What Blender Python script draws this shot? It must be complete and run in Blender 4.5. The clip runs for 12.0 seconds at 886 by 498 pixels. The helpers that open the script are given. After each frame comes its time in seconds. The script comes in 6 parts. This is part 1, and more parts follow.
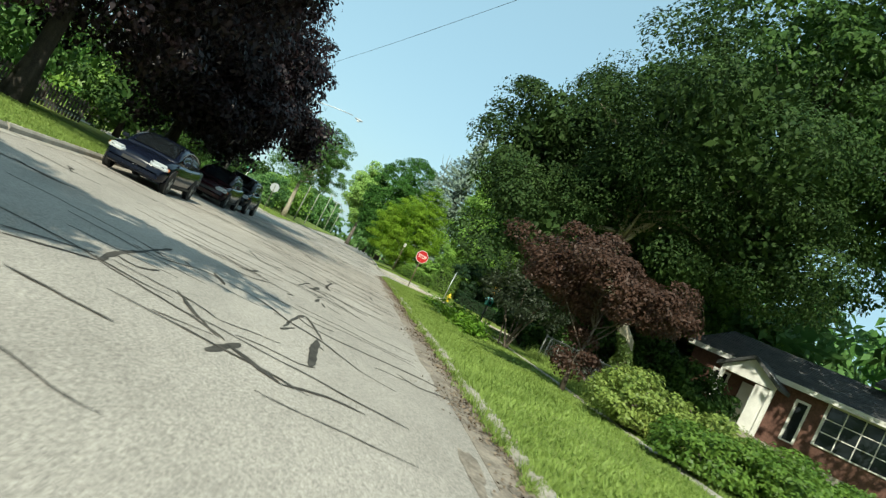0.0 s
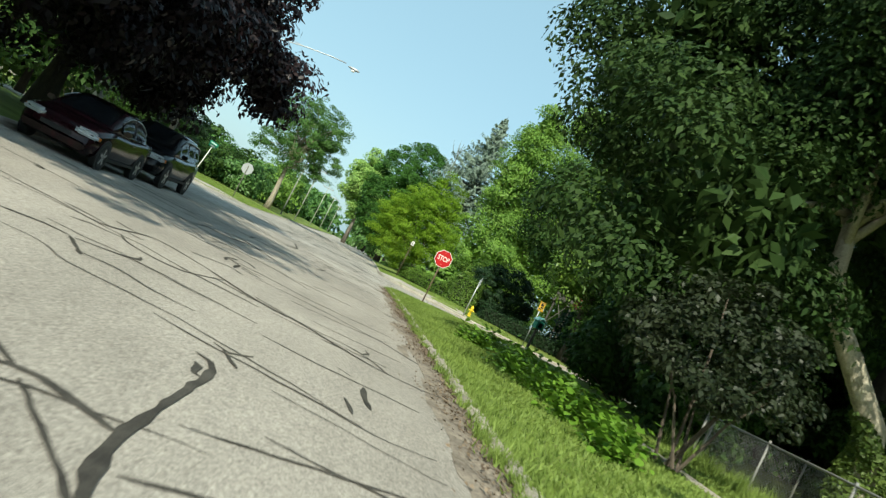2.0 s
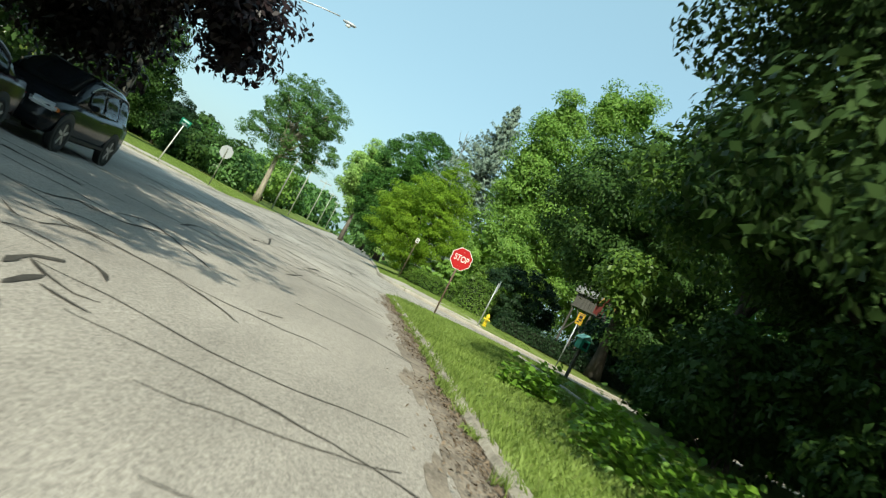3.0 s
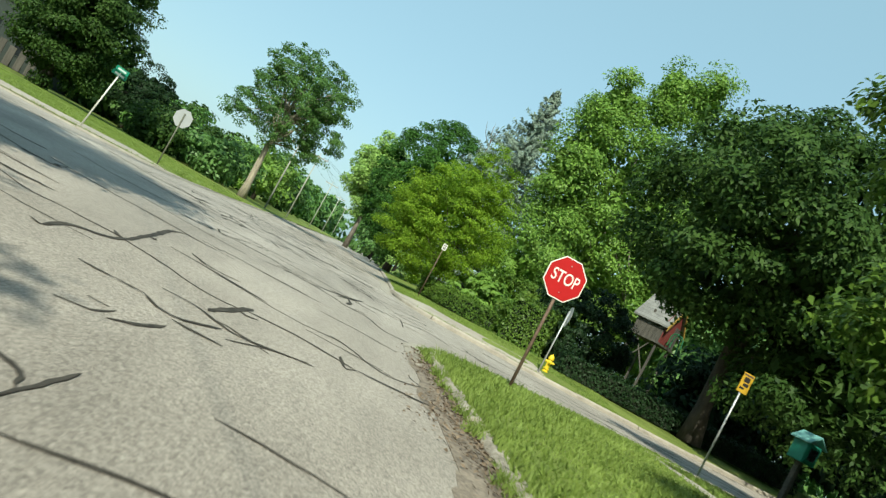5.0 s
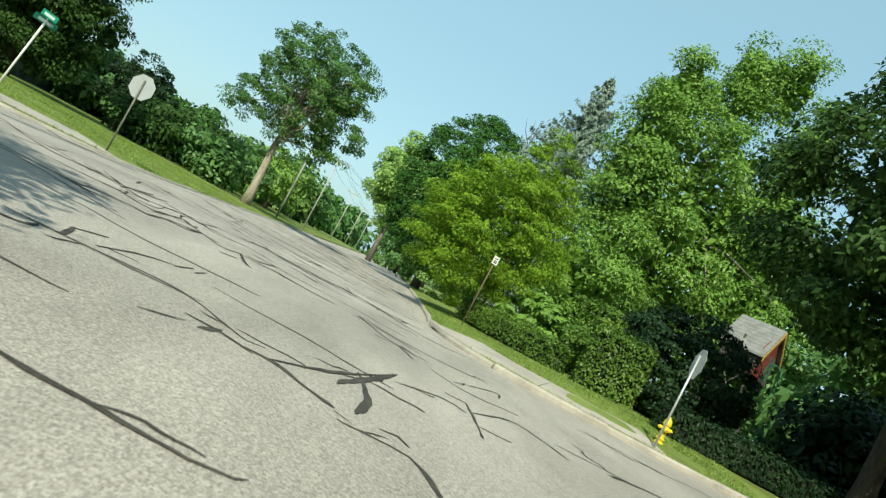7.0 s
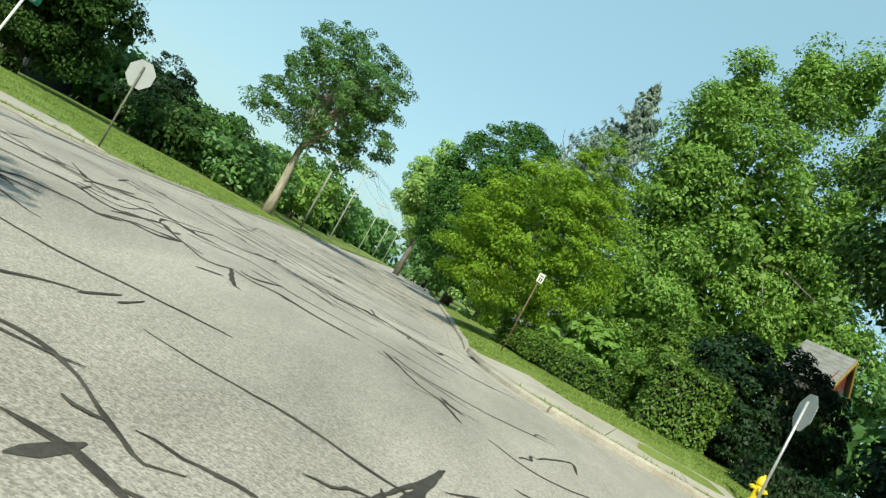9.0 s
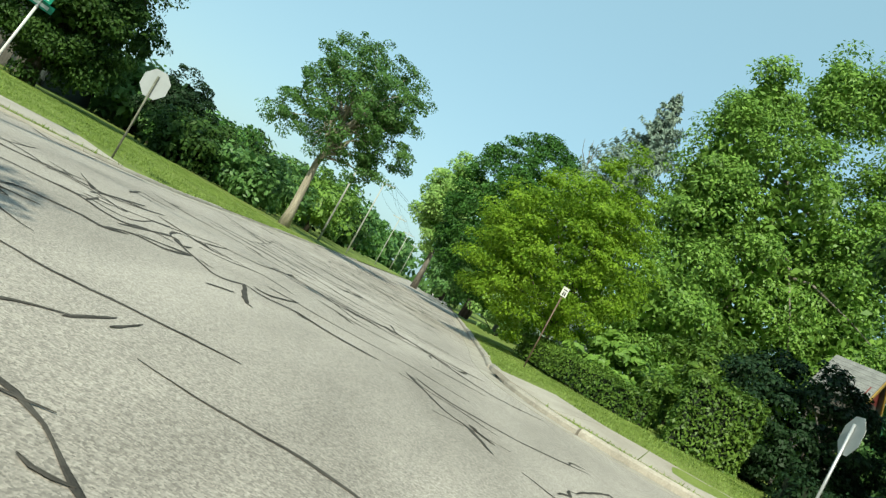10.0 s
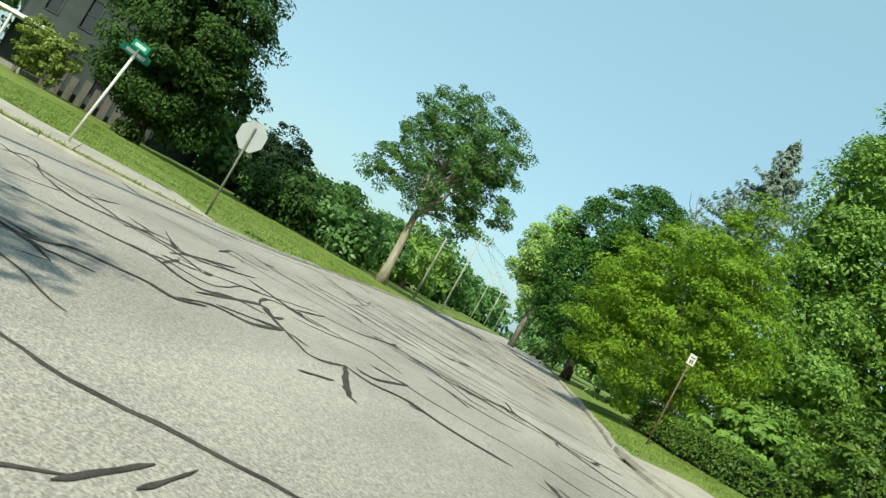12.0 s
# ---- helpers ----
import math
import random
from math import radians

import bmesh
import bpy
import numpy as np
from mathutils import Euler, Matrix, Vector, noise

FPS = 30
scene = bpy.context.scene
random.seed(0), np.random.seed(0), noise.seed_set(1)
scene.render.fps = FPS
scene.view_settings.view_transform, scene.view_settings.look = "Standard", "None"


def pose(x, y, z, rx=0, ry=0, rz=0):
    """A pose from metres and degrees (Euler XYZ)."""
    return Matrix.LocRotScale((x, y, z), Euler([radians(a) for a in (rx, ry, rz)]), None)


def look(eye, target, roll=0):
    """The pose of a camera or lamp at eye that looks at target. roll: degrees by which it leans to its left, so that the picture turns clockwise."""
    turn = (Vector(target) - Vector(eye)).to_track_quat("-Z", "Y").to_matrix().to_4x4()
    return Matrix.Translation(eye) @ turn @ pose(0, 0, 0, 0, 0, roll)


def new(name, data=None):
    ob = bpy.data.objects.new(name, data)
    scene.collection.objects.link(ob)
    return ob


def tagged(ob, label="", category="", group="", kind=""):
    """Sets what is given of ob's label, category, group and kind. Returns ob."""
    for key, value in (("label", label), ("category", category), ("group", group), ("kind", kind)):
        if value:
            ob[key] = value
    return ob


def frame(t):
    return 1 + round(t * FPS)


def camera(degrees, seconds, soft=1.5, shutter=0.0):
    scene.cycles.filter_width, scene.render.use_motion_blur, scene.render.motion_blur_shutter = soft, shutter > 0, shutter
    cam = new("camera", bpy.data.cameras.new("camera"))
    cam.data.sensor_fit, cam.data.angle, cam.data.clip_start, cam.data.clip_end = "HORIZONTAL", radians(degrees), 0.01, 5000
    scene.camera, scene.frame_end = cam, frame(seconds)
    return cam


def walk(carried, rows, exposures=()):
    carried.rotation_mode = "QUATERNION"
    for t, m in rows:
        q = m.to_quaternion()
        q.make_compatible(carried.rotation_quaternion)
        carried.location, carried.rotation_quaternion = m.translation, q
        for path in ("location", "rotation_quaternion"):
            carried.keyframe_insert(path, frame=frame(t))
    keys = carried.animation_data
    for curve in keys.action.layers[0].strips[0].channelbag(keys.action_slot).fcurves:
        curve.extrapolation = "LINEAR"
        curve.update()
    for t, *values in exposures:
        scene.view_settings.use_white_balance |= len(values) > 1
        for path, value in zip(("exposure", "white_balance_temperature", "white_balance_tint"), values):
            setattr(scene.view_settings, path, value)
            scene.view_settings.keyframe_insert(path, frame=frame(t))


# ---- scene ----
cam = camera(57.9, 12.0, soft=1.3, shutter=0.2)
PATH = [
    (0, (0.762, 3.618, 1.207), (0.881, 5.613, 1.291), 26.9),
    (0.5, (0.661, 7.223, 1.176), (0.78, 9.218, 1.254), 27.2),
    (1, (0.56, 11.138, 1.15), (0.681, 13.132, 1.232), 27.4),
    (1.5, (0.457, 15.041, 1.102), (0.582, 17.036, 1.183), 27.4),
    (2, (0.521, 18.704, 1.193), (0.64, 20.699, 1.277), 27.1),
    (2.5, (0.465, 22.35, 1.189), (0.584, 24.344, 1.277), 27.4),
    (3, (0.444, 26.282, 1.162), (0.565, 28.276, 1.245), 27.5),
    (4.8, (0.147, 38.417, 1.08), (0.244, 40.412, 1.181), 28.2),
    (5, (0.073, 39.697, 1.071), (0.164, 41.693, 1.166), 28.4),
    (5.5, (-0.025, 42.324, 1.083), (0.048, 44.321, 1.164), 28.5),
    (6, (-0.169, 44.944, 1.095), (-0.109, 46.941, 1.17), 28.3),
    (6.5, (-0.291, 47.167, 1.083), (-0.244, 49.165, 1.15), 28.0),
    (7, (-0.42, 49.048, 1.098), (-0.397, 51.045, 1.192), 28.0),
    (9, (-0.716, 52.537, 1.12), (-0.77, 54.535, 1.212), 28.8),
    (9.5, (-0.786, 52.851, 1.117), (-0.86, 54.847, 1.216), 28.9),
    (10, (-0.854, 53.23, 1.114), (-0.96, 55.225, 1.213), 28.8),
    (10.5, (-0.96, 53.615, 1.116), (-1.103, 55.607, 1.216), 29.0),
    (11, (-1.113, 54.101, 1.122), (-1.311, 56.089, 1.219), 29.2),
    (11.5, (-1.303, 54.565, 1.124), (-1.572, 56.544, 1.227), 29.3),
    (12, (-1.548, 55.177, 1.113), (-1.918, 57.14, 1.221), 29.2),
]
walk(cam, [(t, look(eye, target, roll)) for t, eye, target, roll in PATH], ((0.0, 0.66, 6500, -2), (3.0, 0.68, 6500, -2), (5.0, 0.63, 6500, -3), (12.0, 0.65, 6500, -4)))

# ---- sky, sun, exposure ----
SUN_FROM = Vector((-0.17, -0.985, 0.0)).normalized()
SUN_ELEV = radians(41)
world = bpy.data.worlds.new("sky")
scene.world = world
world.use_nodes = True
wn = world.node_tree
sky = wn.nodes.new("ShaderNodeTexSky")
sky.sky_type = "NISHITA"
sky.sun_disc = False
sky.sun_elevation = SUN_ELEV
sky.sun_rotation = math.atan2(SUN_FROM.x, SUN_FROM.y)
sky.air_density, sky.dust_density, sky.ozone_density = 1.0, 1.5, 0.5
haze = wn.nodes.new("ShaderNodeMix")
haze.data_type = "RGBA"
haze.inputs[0].default_value = 0.74
haze.inputs[7].default_value = (1.72, 2.68, 3.28, 1.0)
wn.links.new(sky.outputs[0], haze.inputs[6])
wn.links.new(haze.outputs[2], wn.nodes["Background"].inputs[0])
wn.nodes["Background"].inputs[1].default_value = 0.15
sun = new("sun", bpy.data.lights.new("sun", "SUN"))
sun.data.energy, sun.data.angle, sun.data.color = 3.9, radians(0.5), (1.0, 0.93, 0.82)
sun_eye = Vector((SUN_FROM.x * math.cos(SUN_ELEV), SUN_FROM.y * math.cos(SUN_ELEV), math.sin(SUN_ELEV))) * 100
sun.matrix_world = look(sun_eye, (0, 0, 0))


# ---- materials ----
def material(name, low, high, scale=4.0, rough=0.8, metal=0.0, bump=0.0, fine=60.0, grain=0.25, stretch=(1, 1, 1), spec=0.5):
    """A surface whose colour wanders between low and high, with a finer grain and relief over it."""
    m = bpy.data.materials.new(name)
    m.use_nodes = True
    n, l = m.node_tree.nodes, m.node_tree.links
    b = n["Principled BSDF"]
    b.inputs["Roughness"].default_value, b.inputs["Metallic"].default_value = rough, metal
    b.inputs["Specular IOR Level"].default_value = spec
    tc = n.new("ShaderNodeTexCoord")
    mp = n.new("ShaderNodeMapping")
    mp.inputs["Scale"].default_value = stretch
    l.new(tc.outputs["Object"], mp.inputs[0])
    big = n.new("ShaderNodeTexNoise")
    big.inputs["Scale"].default_value, big.inputs["Detail"].default_value, big.inputs["Roughness"].default_value = scale, 6, 0.62
    small = n.new("ShaderNodeTexNoise")
    small.inputs["Scale"].default_value, small.inputs["Detail"].default_value = fine, 3
    l.new(mp.outputs[0], big.inputs["Vector"])
    l.new(tc.outputs["Object"], small.inputs["Vector"])
    add = n.new("ShaderNodeMath")
    add.operation = "MULTIPLY_ADD"
    l.new(small.outputs["Fac"], add.inputs[0])
    add.inputs[1].default_value = grain * 2
    sub = n.new("ShaderNodeMath")
    sub.operation = "SUBTRACT"
    l.new(big.outputs["Fac"], sub.inputs[0])
    sub.inputs[1].default_value = grain
    l.new(sub.outputs[0], add.inputs[2])
    ramp = n.new("ShaderNodeValToRGB")
    ramp.color_ramp.elements[0].position, ramp.color_ramp.elements[1].position = 0.3, 0.7
    ramp.color_ramp.elements[0].color, ramp.color_ramp.elements[1].color = (*low, 1), (*high, 1)
    l.new(add.outputs[0], ramp.inputs[0])
    l.new(ramp.outputs[0], b.inputs["Base Color"])
    if bump:
        bp = n.new("ShaderNodeBump")
        bp.inputs["Strength"].default_value, bp.inputs["Distance"].default_value = bump, 0.02
        l.new(add.outputs[0], bp.inputs["Height"])
        l.new(bp.outputs[0], b.inputs["Normal"])
    return m


def leaf_material(name, low, high, thin=0.35, gloss=0.45, spec=0.25):
    """Leaves: colour by leaf and by place in the crown, some light passing through."""
    m = bpy.data.materials.new(name)
    m.use_nodes = True
    n, l = m.node_tree.nodes, m.node_tree.links
    b, out = n["Principled BSDF"], n["Material Output"]
    b.inputs["Roughness"].default_value = gloss
    b.inputs["Specular IOR Level"].default_value = spec
    geo = n.new("ShaderNodeNewGeometry")
    tc = n.new("ShaderNodeTexCoord")
    ns = n.new("ShaderNodeTexNoise")
    ns.inputs["Scale"].default_value, ns.inputs["Detail"].default_value = 0.8, 3
    l.new(tc.outputs["Object"], ns.inputs["Vector"])
    mx = n.new("ShaderNodeMath")
    mx.operation = "MULTIPLY_ADD"
    l.new(geo.outputs["Random Per Island"], mx.inputs[0])
    mx.inputs[1].default_value = 0.55
    sb = n.new("ShaderNodeMath")
    sb.operation = "MULTIPLY_ADD"
    l.new(ns.outputs["Fac"], sb.inputs[0])
    sb.inputs[1].default_value, sb.inputs[2].default_value = 1.5, -0.50
    l.new(sb.outputs[0], mx.inputs[2])
    ramp = n.new("ShaderNodeValToRGB")
    ramp.color_ramp.elements[0].color, ramp.color_ramp.elements[1].color = (*low, 1), (*high, 1)
    l.new(mx.outputs[0], ramp.inputs[0])
    l.new(ramp.outputs[0], b.inputs["Base Color"])
    tr = n.new("ShaderNodeBsdfTranslucent")
    l.new(ramp.outputs[0], tr.inputs["Color"])
    mix = n.new("ShaderNodeMixShader")
    mix.inputs[0].default_value = thin
    l.new(b.outputs[0], mix.inputs[1])
    l.new(tr.outputs[0], mix.inputs[2])
    l.new(mix.outputs[0], out.inputs["Surface"])
    return m


def pebbled(name, low, high):
    """Worn asphalt: broad stains and tyre tracks along the street, pale and dark stones of a centimetre or two."""
    m = material(name, low, high, 0.45, 0.92, 0, 0, 30.0, 0.3, (1, 0.3, 1))
    n, l = m.node_tree.nodes, m.node_tree.links
    bsdf = n["Principled BSDF"]
    colour = bsdf.inputs["Base Color"].links[0].from_socket
    tc = n.new("ShaderNodeTexCoord")
    vo = n.new("ShaderNodeTexVoronoi")
    vo.inputs["Scale"].default_value = 75.0
    l.new(tc.outputs["Object"], vo.inputs["Vector"])
    sep = n.new("ShaderNodeSeparateColor")
    l.new(vo.outputs["Color"], sep.inputs[0])
    rng_map = n.new("ShaderNodeMapRange")
    rng_map.inputs["To Min"].default_value, rng_map.inputs["To Max"].default_value = 0.64, 1.40
    l.new(sep.outputs[0], rng_map.inputs["Value"])
    mul = n.new("ShaderNodeVectorMath")
    mul.operation = "SCALE"
    l.new(colour, mul.inputs[0])
    l.new(rng_map.outputs[0], mul.inputs["Scale"])
    l.new(mul.outputs[0], bsdf.inputs["Base Color"])
    bp = n.new("ShaderNodeBump")
    bp.inputs["Strength"].default_value, bp.inputs["Distance"].default_value = 0.25, 0.006
    l.new(vo.outputs["Distance"], bp.inputs["Height"])
    l.new(bp.outputs[0], bsdf.inputs["Normal"])
    return m


def plain(name, colour, rough=0.5, metal=0.0, vary=0.12, scale=3.0, bump=0.0, spec=0.5):
    low = tuple(c * (1 - vary) for c in colour)
    high = tuple(min(1, c * (1 + vary)) for c in colour)
    return material(name, low, high, scale, rough, metal, bump, 40.0, 0.15, spec=spec)


M = {
    "road": pebbled("aged_asphalt", (0.236, 0.209, 0.177), (0.396, 0.354, 0.304)),
    "tar": material("tar_seal", (0.034, 0.031, 0.027), (0.088, 0.080, 0.068), 3.0, 0.9, 0, 0.2, spec=0.15),
    "kerb": material("worn_concrete", (0.26, 0.232, 0.19), (0.42, 0.38, 0.315), 1.5, 0.9, 0, 0.3, 30.0, 0.3),
    "old_kerb": material("dirty_concrete", (0.19, 0.165, 0.13), (0.44, 0.395, 0.325), 1.8, 0.95, 0, 0.5, 22.0, 0.4),
    "walk": material("pale_concrete", (0.3, 0.262, 0.212), (0.43, 0.385, 0.32), 0.9, 0.9, 0, 0.2, 35.0, 0.28),
    "dirt": material("gutter_dirt", (0.13, 0.105, 0.08), (0.33, 0.275, 0.215), 2.5, 1.0, 0, 0.6, 30.0, 0.4),
    "lawn": material("lawn_green", (0.1, 0.138, 0.029), (0.21, 0.258, 0.067), 0.55, 0.95, 0, 0.8, 22.0, 0.4, spec=0.1),
    "earth": material("far_ground", (0.06, 0.10, 0.025), (0.12, 0.16, 0.05), 0.05, 1.0, spec=0.1),
    "bark": material("grey_bark", (0.10, 0.085, 0.068), (0.26, 0.23, 0.19), 5.0, 0.95, 0, 0.9, 25.0, 0.3, (1, 1, 0.25)),
    "pale_bark": material("pale_bark", (0.195, 0.170, 0.127), (0.410, 0.360, 0.273), 5.0, 0.95, 0, 0.9, 25.0, 0.3, (1, 1, 0.25)),
    "dark_bark": material("dark_bark", (0.024, 0.020, 0.016), (0.072, 0.060, 0.048), 5.0, 0.95, 0, 0.9, 25.0, 0.3, (1, 1, 0.25)),
    "pole_wood": material("weathered_pole", (0.30, 0.30, 0.26), (0.46, 0.46, 0.40), 4.0, 0.9, 0, 0.3, 30.0, 0.2, (1, 1, 0.1)),
    "galv": plain("galvanised_steel", (0.48, 0.49, 0.49), 0.45, 0.6),
    "post_brown": material("rusty_post", (0.10, 0.062, 0.045), (0.22, 0.15, 0.11), 8.0, 0.7, 0.2, 0.2),
    "post_white": plain("white_post", (0.66, 0.65, 0.60), 0.5, 0.0),
    "sign_red": plain("sign_red", (0.46, 0.012, 0.015), 0.45, 0.0, 0.06),
    "sign_white": plain("sign_white", (0.82, 0.80, 0.74), 0.4, 0.0, 0.05),
    "post_olive": material("weathered_olive_post", (0.10, 0.105, 0.075), (0.19, 0.19, 0.14), 8.0, 0.7, 0.2, 0.2),
    "old_galv": plain("dull_galvanised_steel", (0.26, 0.255, 0.24), 0.65, 0.4),
    "sign_faded": plain("faded_lettering", (0.42, 0.50, 0.46), 0.6),
    "sign_back": plain("bare_aluminium", (0.33, 0.35, 0.35), 0.55, 0.2, 0.08),
    "sign_green": plain("sign_green", (0.010, 0.19, 0.11), 0.5),
    "sign_yellow": material("faded_yellow", (0.42, 0.25, 0.02), (0.66, 0.42, 0.04), 6.0, 0.5),
    "black": plain("matt_black", (0.02, 0.02, 0.02), 0.6),
    "hydrant": material("hydrant_yellow", (0.55, 0.40, 0.015), (0.80, 0.60, 0.03), 5.0, 0.45),
    "glass": plain("dark_glass", (0.018, 0.022, 0.025), 0.06, 0.0, 0.05),
    "rubber": plain("tyre_rubber", (0.018, 0.018, 0.018), 0.8),
    "alloy": plain("wheel_alloy", (0.45, 0.45, 0.46), 0.35, 0.8),
    "blue_paint": plain("dark_blue_paint", (0.005, 0.007, 0.015), 0.12, spec=0.32),
    "maroon_paint": plain("maroon_paint", (0.018, 0.005, 0.007), 0.16, spec=0.32),
    "black_paint": plain("charcoal_paint", (0.010, 0.012, 0.014), 0.16, spec=0.32),
    "lamp_clear": plain("clear_lamp", (0.62, 0.65, 0.66), 0.1, 0.3),
    "marker_amber": plain("amber_lens", (0.55, 0.16, 0.02), 0.25),
    "lamp_red": plain("red_lamp", (0.45, 0.02, 0.015), 0.2),
    "plate": plain("number_plate", (0.42, 0.43, 0.42), 0.4),
    "brick": material("brown_brick", (0.085, 0.040, 0.030), (0.17, 0.085, 0.062), 2.5, 0.9, 0, 0.4, 12.0, 0.35),
    "shingle": material("dark_shingle", (0.045, 0.048, 0.050), (0.11, 0.11, 0.108), 1.5, 0.95, 0, 0.5, 14.0, 0.35),
    "shingle_grey": material("grey_shingle", (0.140, 0.140, 0.133), (0.231, 0.231, 0.217), 2.0, 0.9, 0, 0.4, 16.0, 0.3),
    "white_paint": material("white_paint", (0.62, 0.60, 0.55), (0.82, 0.80, 0.75), 1.5, 0.6, 0, 0.1),
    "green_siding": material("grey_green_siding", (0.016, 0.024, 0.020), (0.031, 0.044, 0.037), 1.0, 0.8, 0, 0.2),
    "grey_wood": material("weathered_wood", (0.14, 0.13, 0.11), (0.27, 0.25, 0.21), 3.0, 0.9, 0, 0.3, 25.0, 0.3, (1, 1, 0.15)),
    "old_wood": material("old_wood", (0.045, 0.042, 0.036), (0.11, 0.10, 0.085), 3.0, 0.95, 0, 0.3, 25.0, 0.3, (1, 1, 0.15)),
    "play_yellow": plain("play_yellow", (0.30, 0.19, 0.035), 0.7),
    "play_red": plain("play_red", (0.16, 0.03, 0.025), 0.7),
    "play_green": plain("play_green", (0.02, 0.13, 0.05), 0.5),
    "teal": plain("teal_paint", (0.020, 0.20, 0.135), 0.55),
    "teal_pale": plain("pale_teal_paint", (0.16, 0.36, 0.33), 0.6),
    "wire": plain("wire_black", (0.03, 0.03, 0.03), 0.6),
    "lamp_head": plain("lamp_grey", (0.45, 0.47, 0.49), 0.4, 0.2),
    "mesh_wire": plain("fence_wire", (0.30, 0.30, 0.29), 0.5, 0.6),
    # near-black box colour that stands for the shade inside the hedges
    "core": plain("hedge_inner_shade", (0.012, 0.02, 0.008), 1.0),
    "bulb_glass": plain("lamp_glass", (0.75, 0.76, 0.74), 0.2),
    "twig": material("twig_brown", (0.06, 0.045, 0.035), (0.15, 0.12, 0.09), 6.0, 0.95),
    # foliage
    "leaf_maple": leaf_material("maple_leaves", (0.010, 0.028, 0.008), (0.060, 0.100, 0.028), 0.20, 0.55, 0.10),
    "leaf_dark": leaf_material("dark_maple_leaves", (0.017, 0.047, 0.010), (0.074, 0.136, 0.029), 0.28, 0.55, 0.15),
    "leaf_dome": leaf_material("dome_maple_leaves", (0.024, 0.078, 0.014), (0.088, 0.200, 0.036), 0.3, 0.5, 0.15),
    "leaf_bright": leaf_material("bright_leaves", (0.078, 0.168, 0.027), (0.263, 0.420, 0.078)),
    "leaf_locust": leaf_material("yellow_green_leaves", (0.090, 0.185, 0.012), (0.285, 0.430, 0.040), 0.45, 0.5, 0.15),
    "leaf_pale": leaf_material("pale_leaves", (0.187, 0.323, 0.075), (0.411, 0.585, 0.164)),
    "leaf_purple": leaf_material("purple_leaves", (0.009, 0.006, 0.007), (0.034, 0.021, 0.023), 0.25, 0.4),
    "leaf_plum": leaf_material("plum_leaves", (0.034, 0.019, 0.013), (0.115, 0.062, 0.043), 0.4, 0.5),
    # deep green; also carries painted shade for the side street's hedge and trees
    "leaf_deep_and_shaded": leaf_material("deep_green_and_shaded_leaves", (0.008, 0.024, 0.009), (0.030, 0.062, 0.023), 0.2, 0.5, 0.15),
    "leaf_dusky": leaf_material("dusky_leaves", (0.012, 0.022, 0.010), (0.048, 0.060, 0.030), 0.3, 0.45),
    "leaf_ash": leaf_material("ash_leaves", (0.049, 0.135, 0.030), (0.159, 0.306, 0.067)),
    "leaf_street": leaf_material("street_tree_leaves", (0.040, 0.108, 0.027), (0.142, 0.262, 0.060)),
    "leaf_spruce": leaf_material("spruce_needles", (0.12, 0.18, 0.135), (0.33, 0.41, 0.33), 0.15, 0.6),
    "leaf_hedge": leaf_material("hedge_leaves", (0.046, 0.105, 0.015), (0.17, 0.27, 0.045)),
    "leaf_shrub": leaf_material("shrub_leaves", (0.105, 0.165, 0.028), (0.33, 0.40, 0.10)),
    "leaf_cover": leaf_material("groundcover_leaves", (0.072, 0.165, 0.014), (0.195, 0.340, 0.042)),
    "leaf_ivy": leaf_material("ivy_leaves", (0.054, 0.097, 0.019), (0.192, 0.259, 0.067)),
    "leaf_far": leaf_material("far_leaves", (0.068, 0.156, 0.043), (0.174, 0.313, 0.092)),
    "grass": leaf_material("grass_blades", (0.108, 0.166, 0.029), (0.275, 0.365, 0.086), 0.3, 0.6),
    "litter": leaf_material("leaf_litter", (0.08, 0.055, 0.038), (0.3, 0.23, 0.16), 0.1, 0.8),
}


# ---- building helpers ----
def shape(name, verts, faces, mat, smooth=False):
    """A mesh object from arrays of corners and of quads or triangles."""
    v = np.asarray(verts, dtype=np.float32)
    me = bpy.data.meshes.new(name)
    if isinstance(faces, np.ndarray):
        k = faces.shape[1]
        me.vertices.add(len(v))
        me.vertices.foreach_set("co", v.ravel())
        me.loops.add(faces.size)
        me.loops.foreach_set("vertex_index", faces.astype(np.int32).ravel())
        me.polygons.add(len(faces))
        me.polygons.foreach_set("loop_start", np.arange(0, faces.size, k, dtype=np.int32))
        me.update(calc_edges=True)
    else:
        me.from_pydata([tuple(map(float, p)) for p in v], [], faces)
        me.update()
    if smooth:
        me.polygons.foreach_set("use_smooth", np.ones(len(me.polygons), dtype=bool))
    me.materials.append(M[mat])
    return new(name, me)


def under(ob, parent, label=""):
    ob.parent = parent
    if label:
        ob["label"] = label
    return ob


def part(name, bm, mat, parent, label="", smooth=False):
    """Links a bmesh as one mesh object under a thing or a part."""
    me = bpy.data.meshes.new(name)
    bmesh.ops.recalc_face_normals(bm, faces=bm.faces)
    bm.to_mesh(me)
    bm.free()
    if smooth:
        for p in me.polygons:
            p.use_smooth = True
    me.materials.append(M[mat])
    ob = new(name, me)
    if parent is not None:
        ob.parent = parent
    if label:
        ob["label"] = label
    return ob


def base(name, m, label, category, group="", kind=""):
    """An empty at a thing's base, to carry its parts."""
    ob = new(name)
    ob.empty_display_size = 0.2
    ob.matrix_world = m
    return tagged(ob, label, category, group, kind)


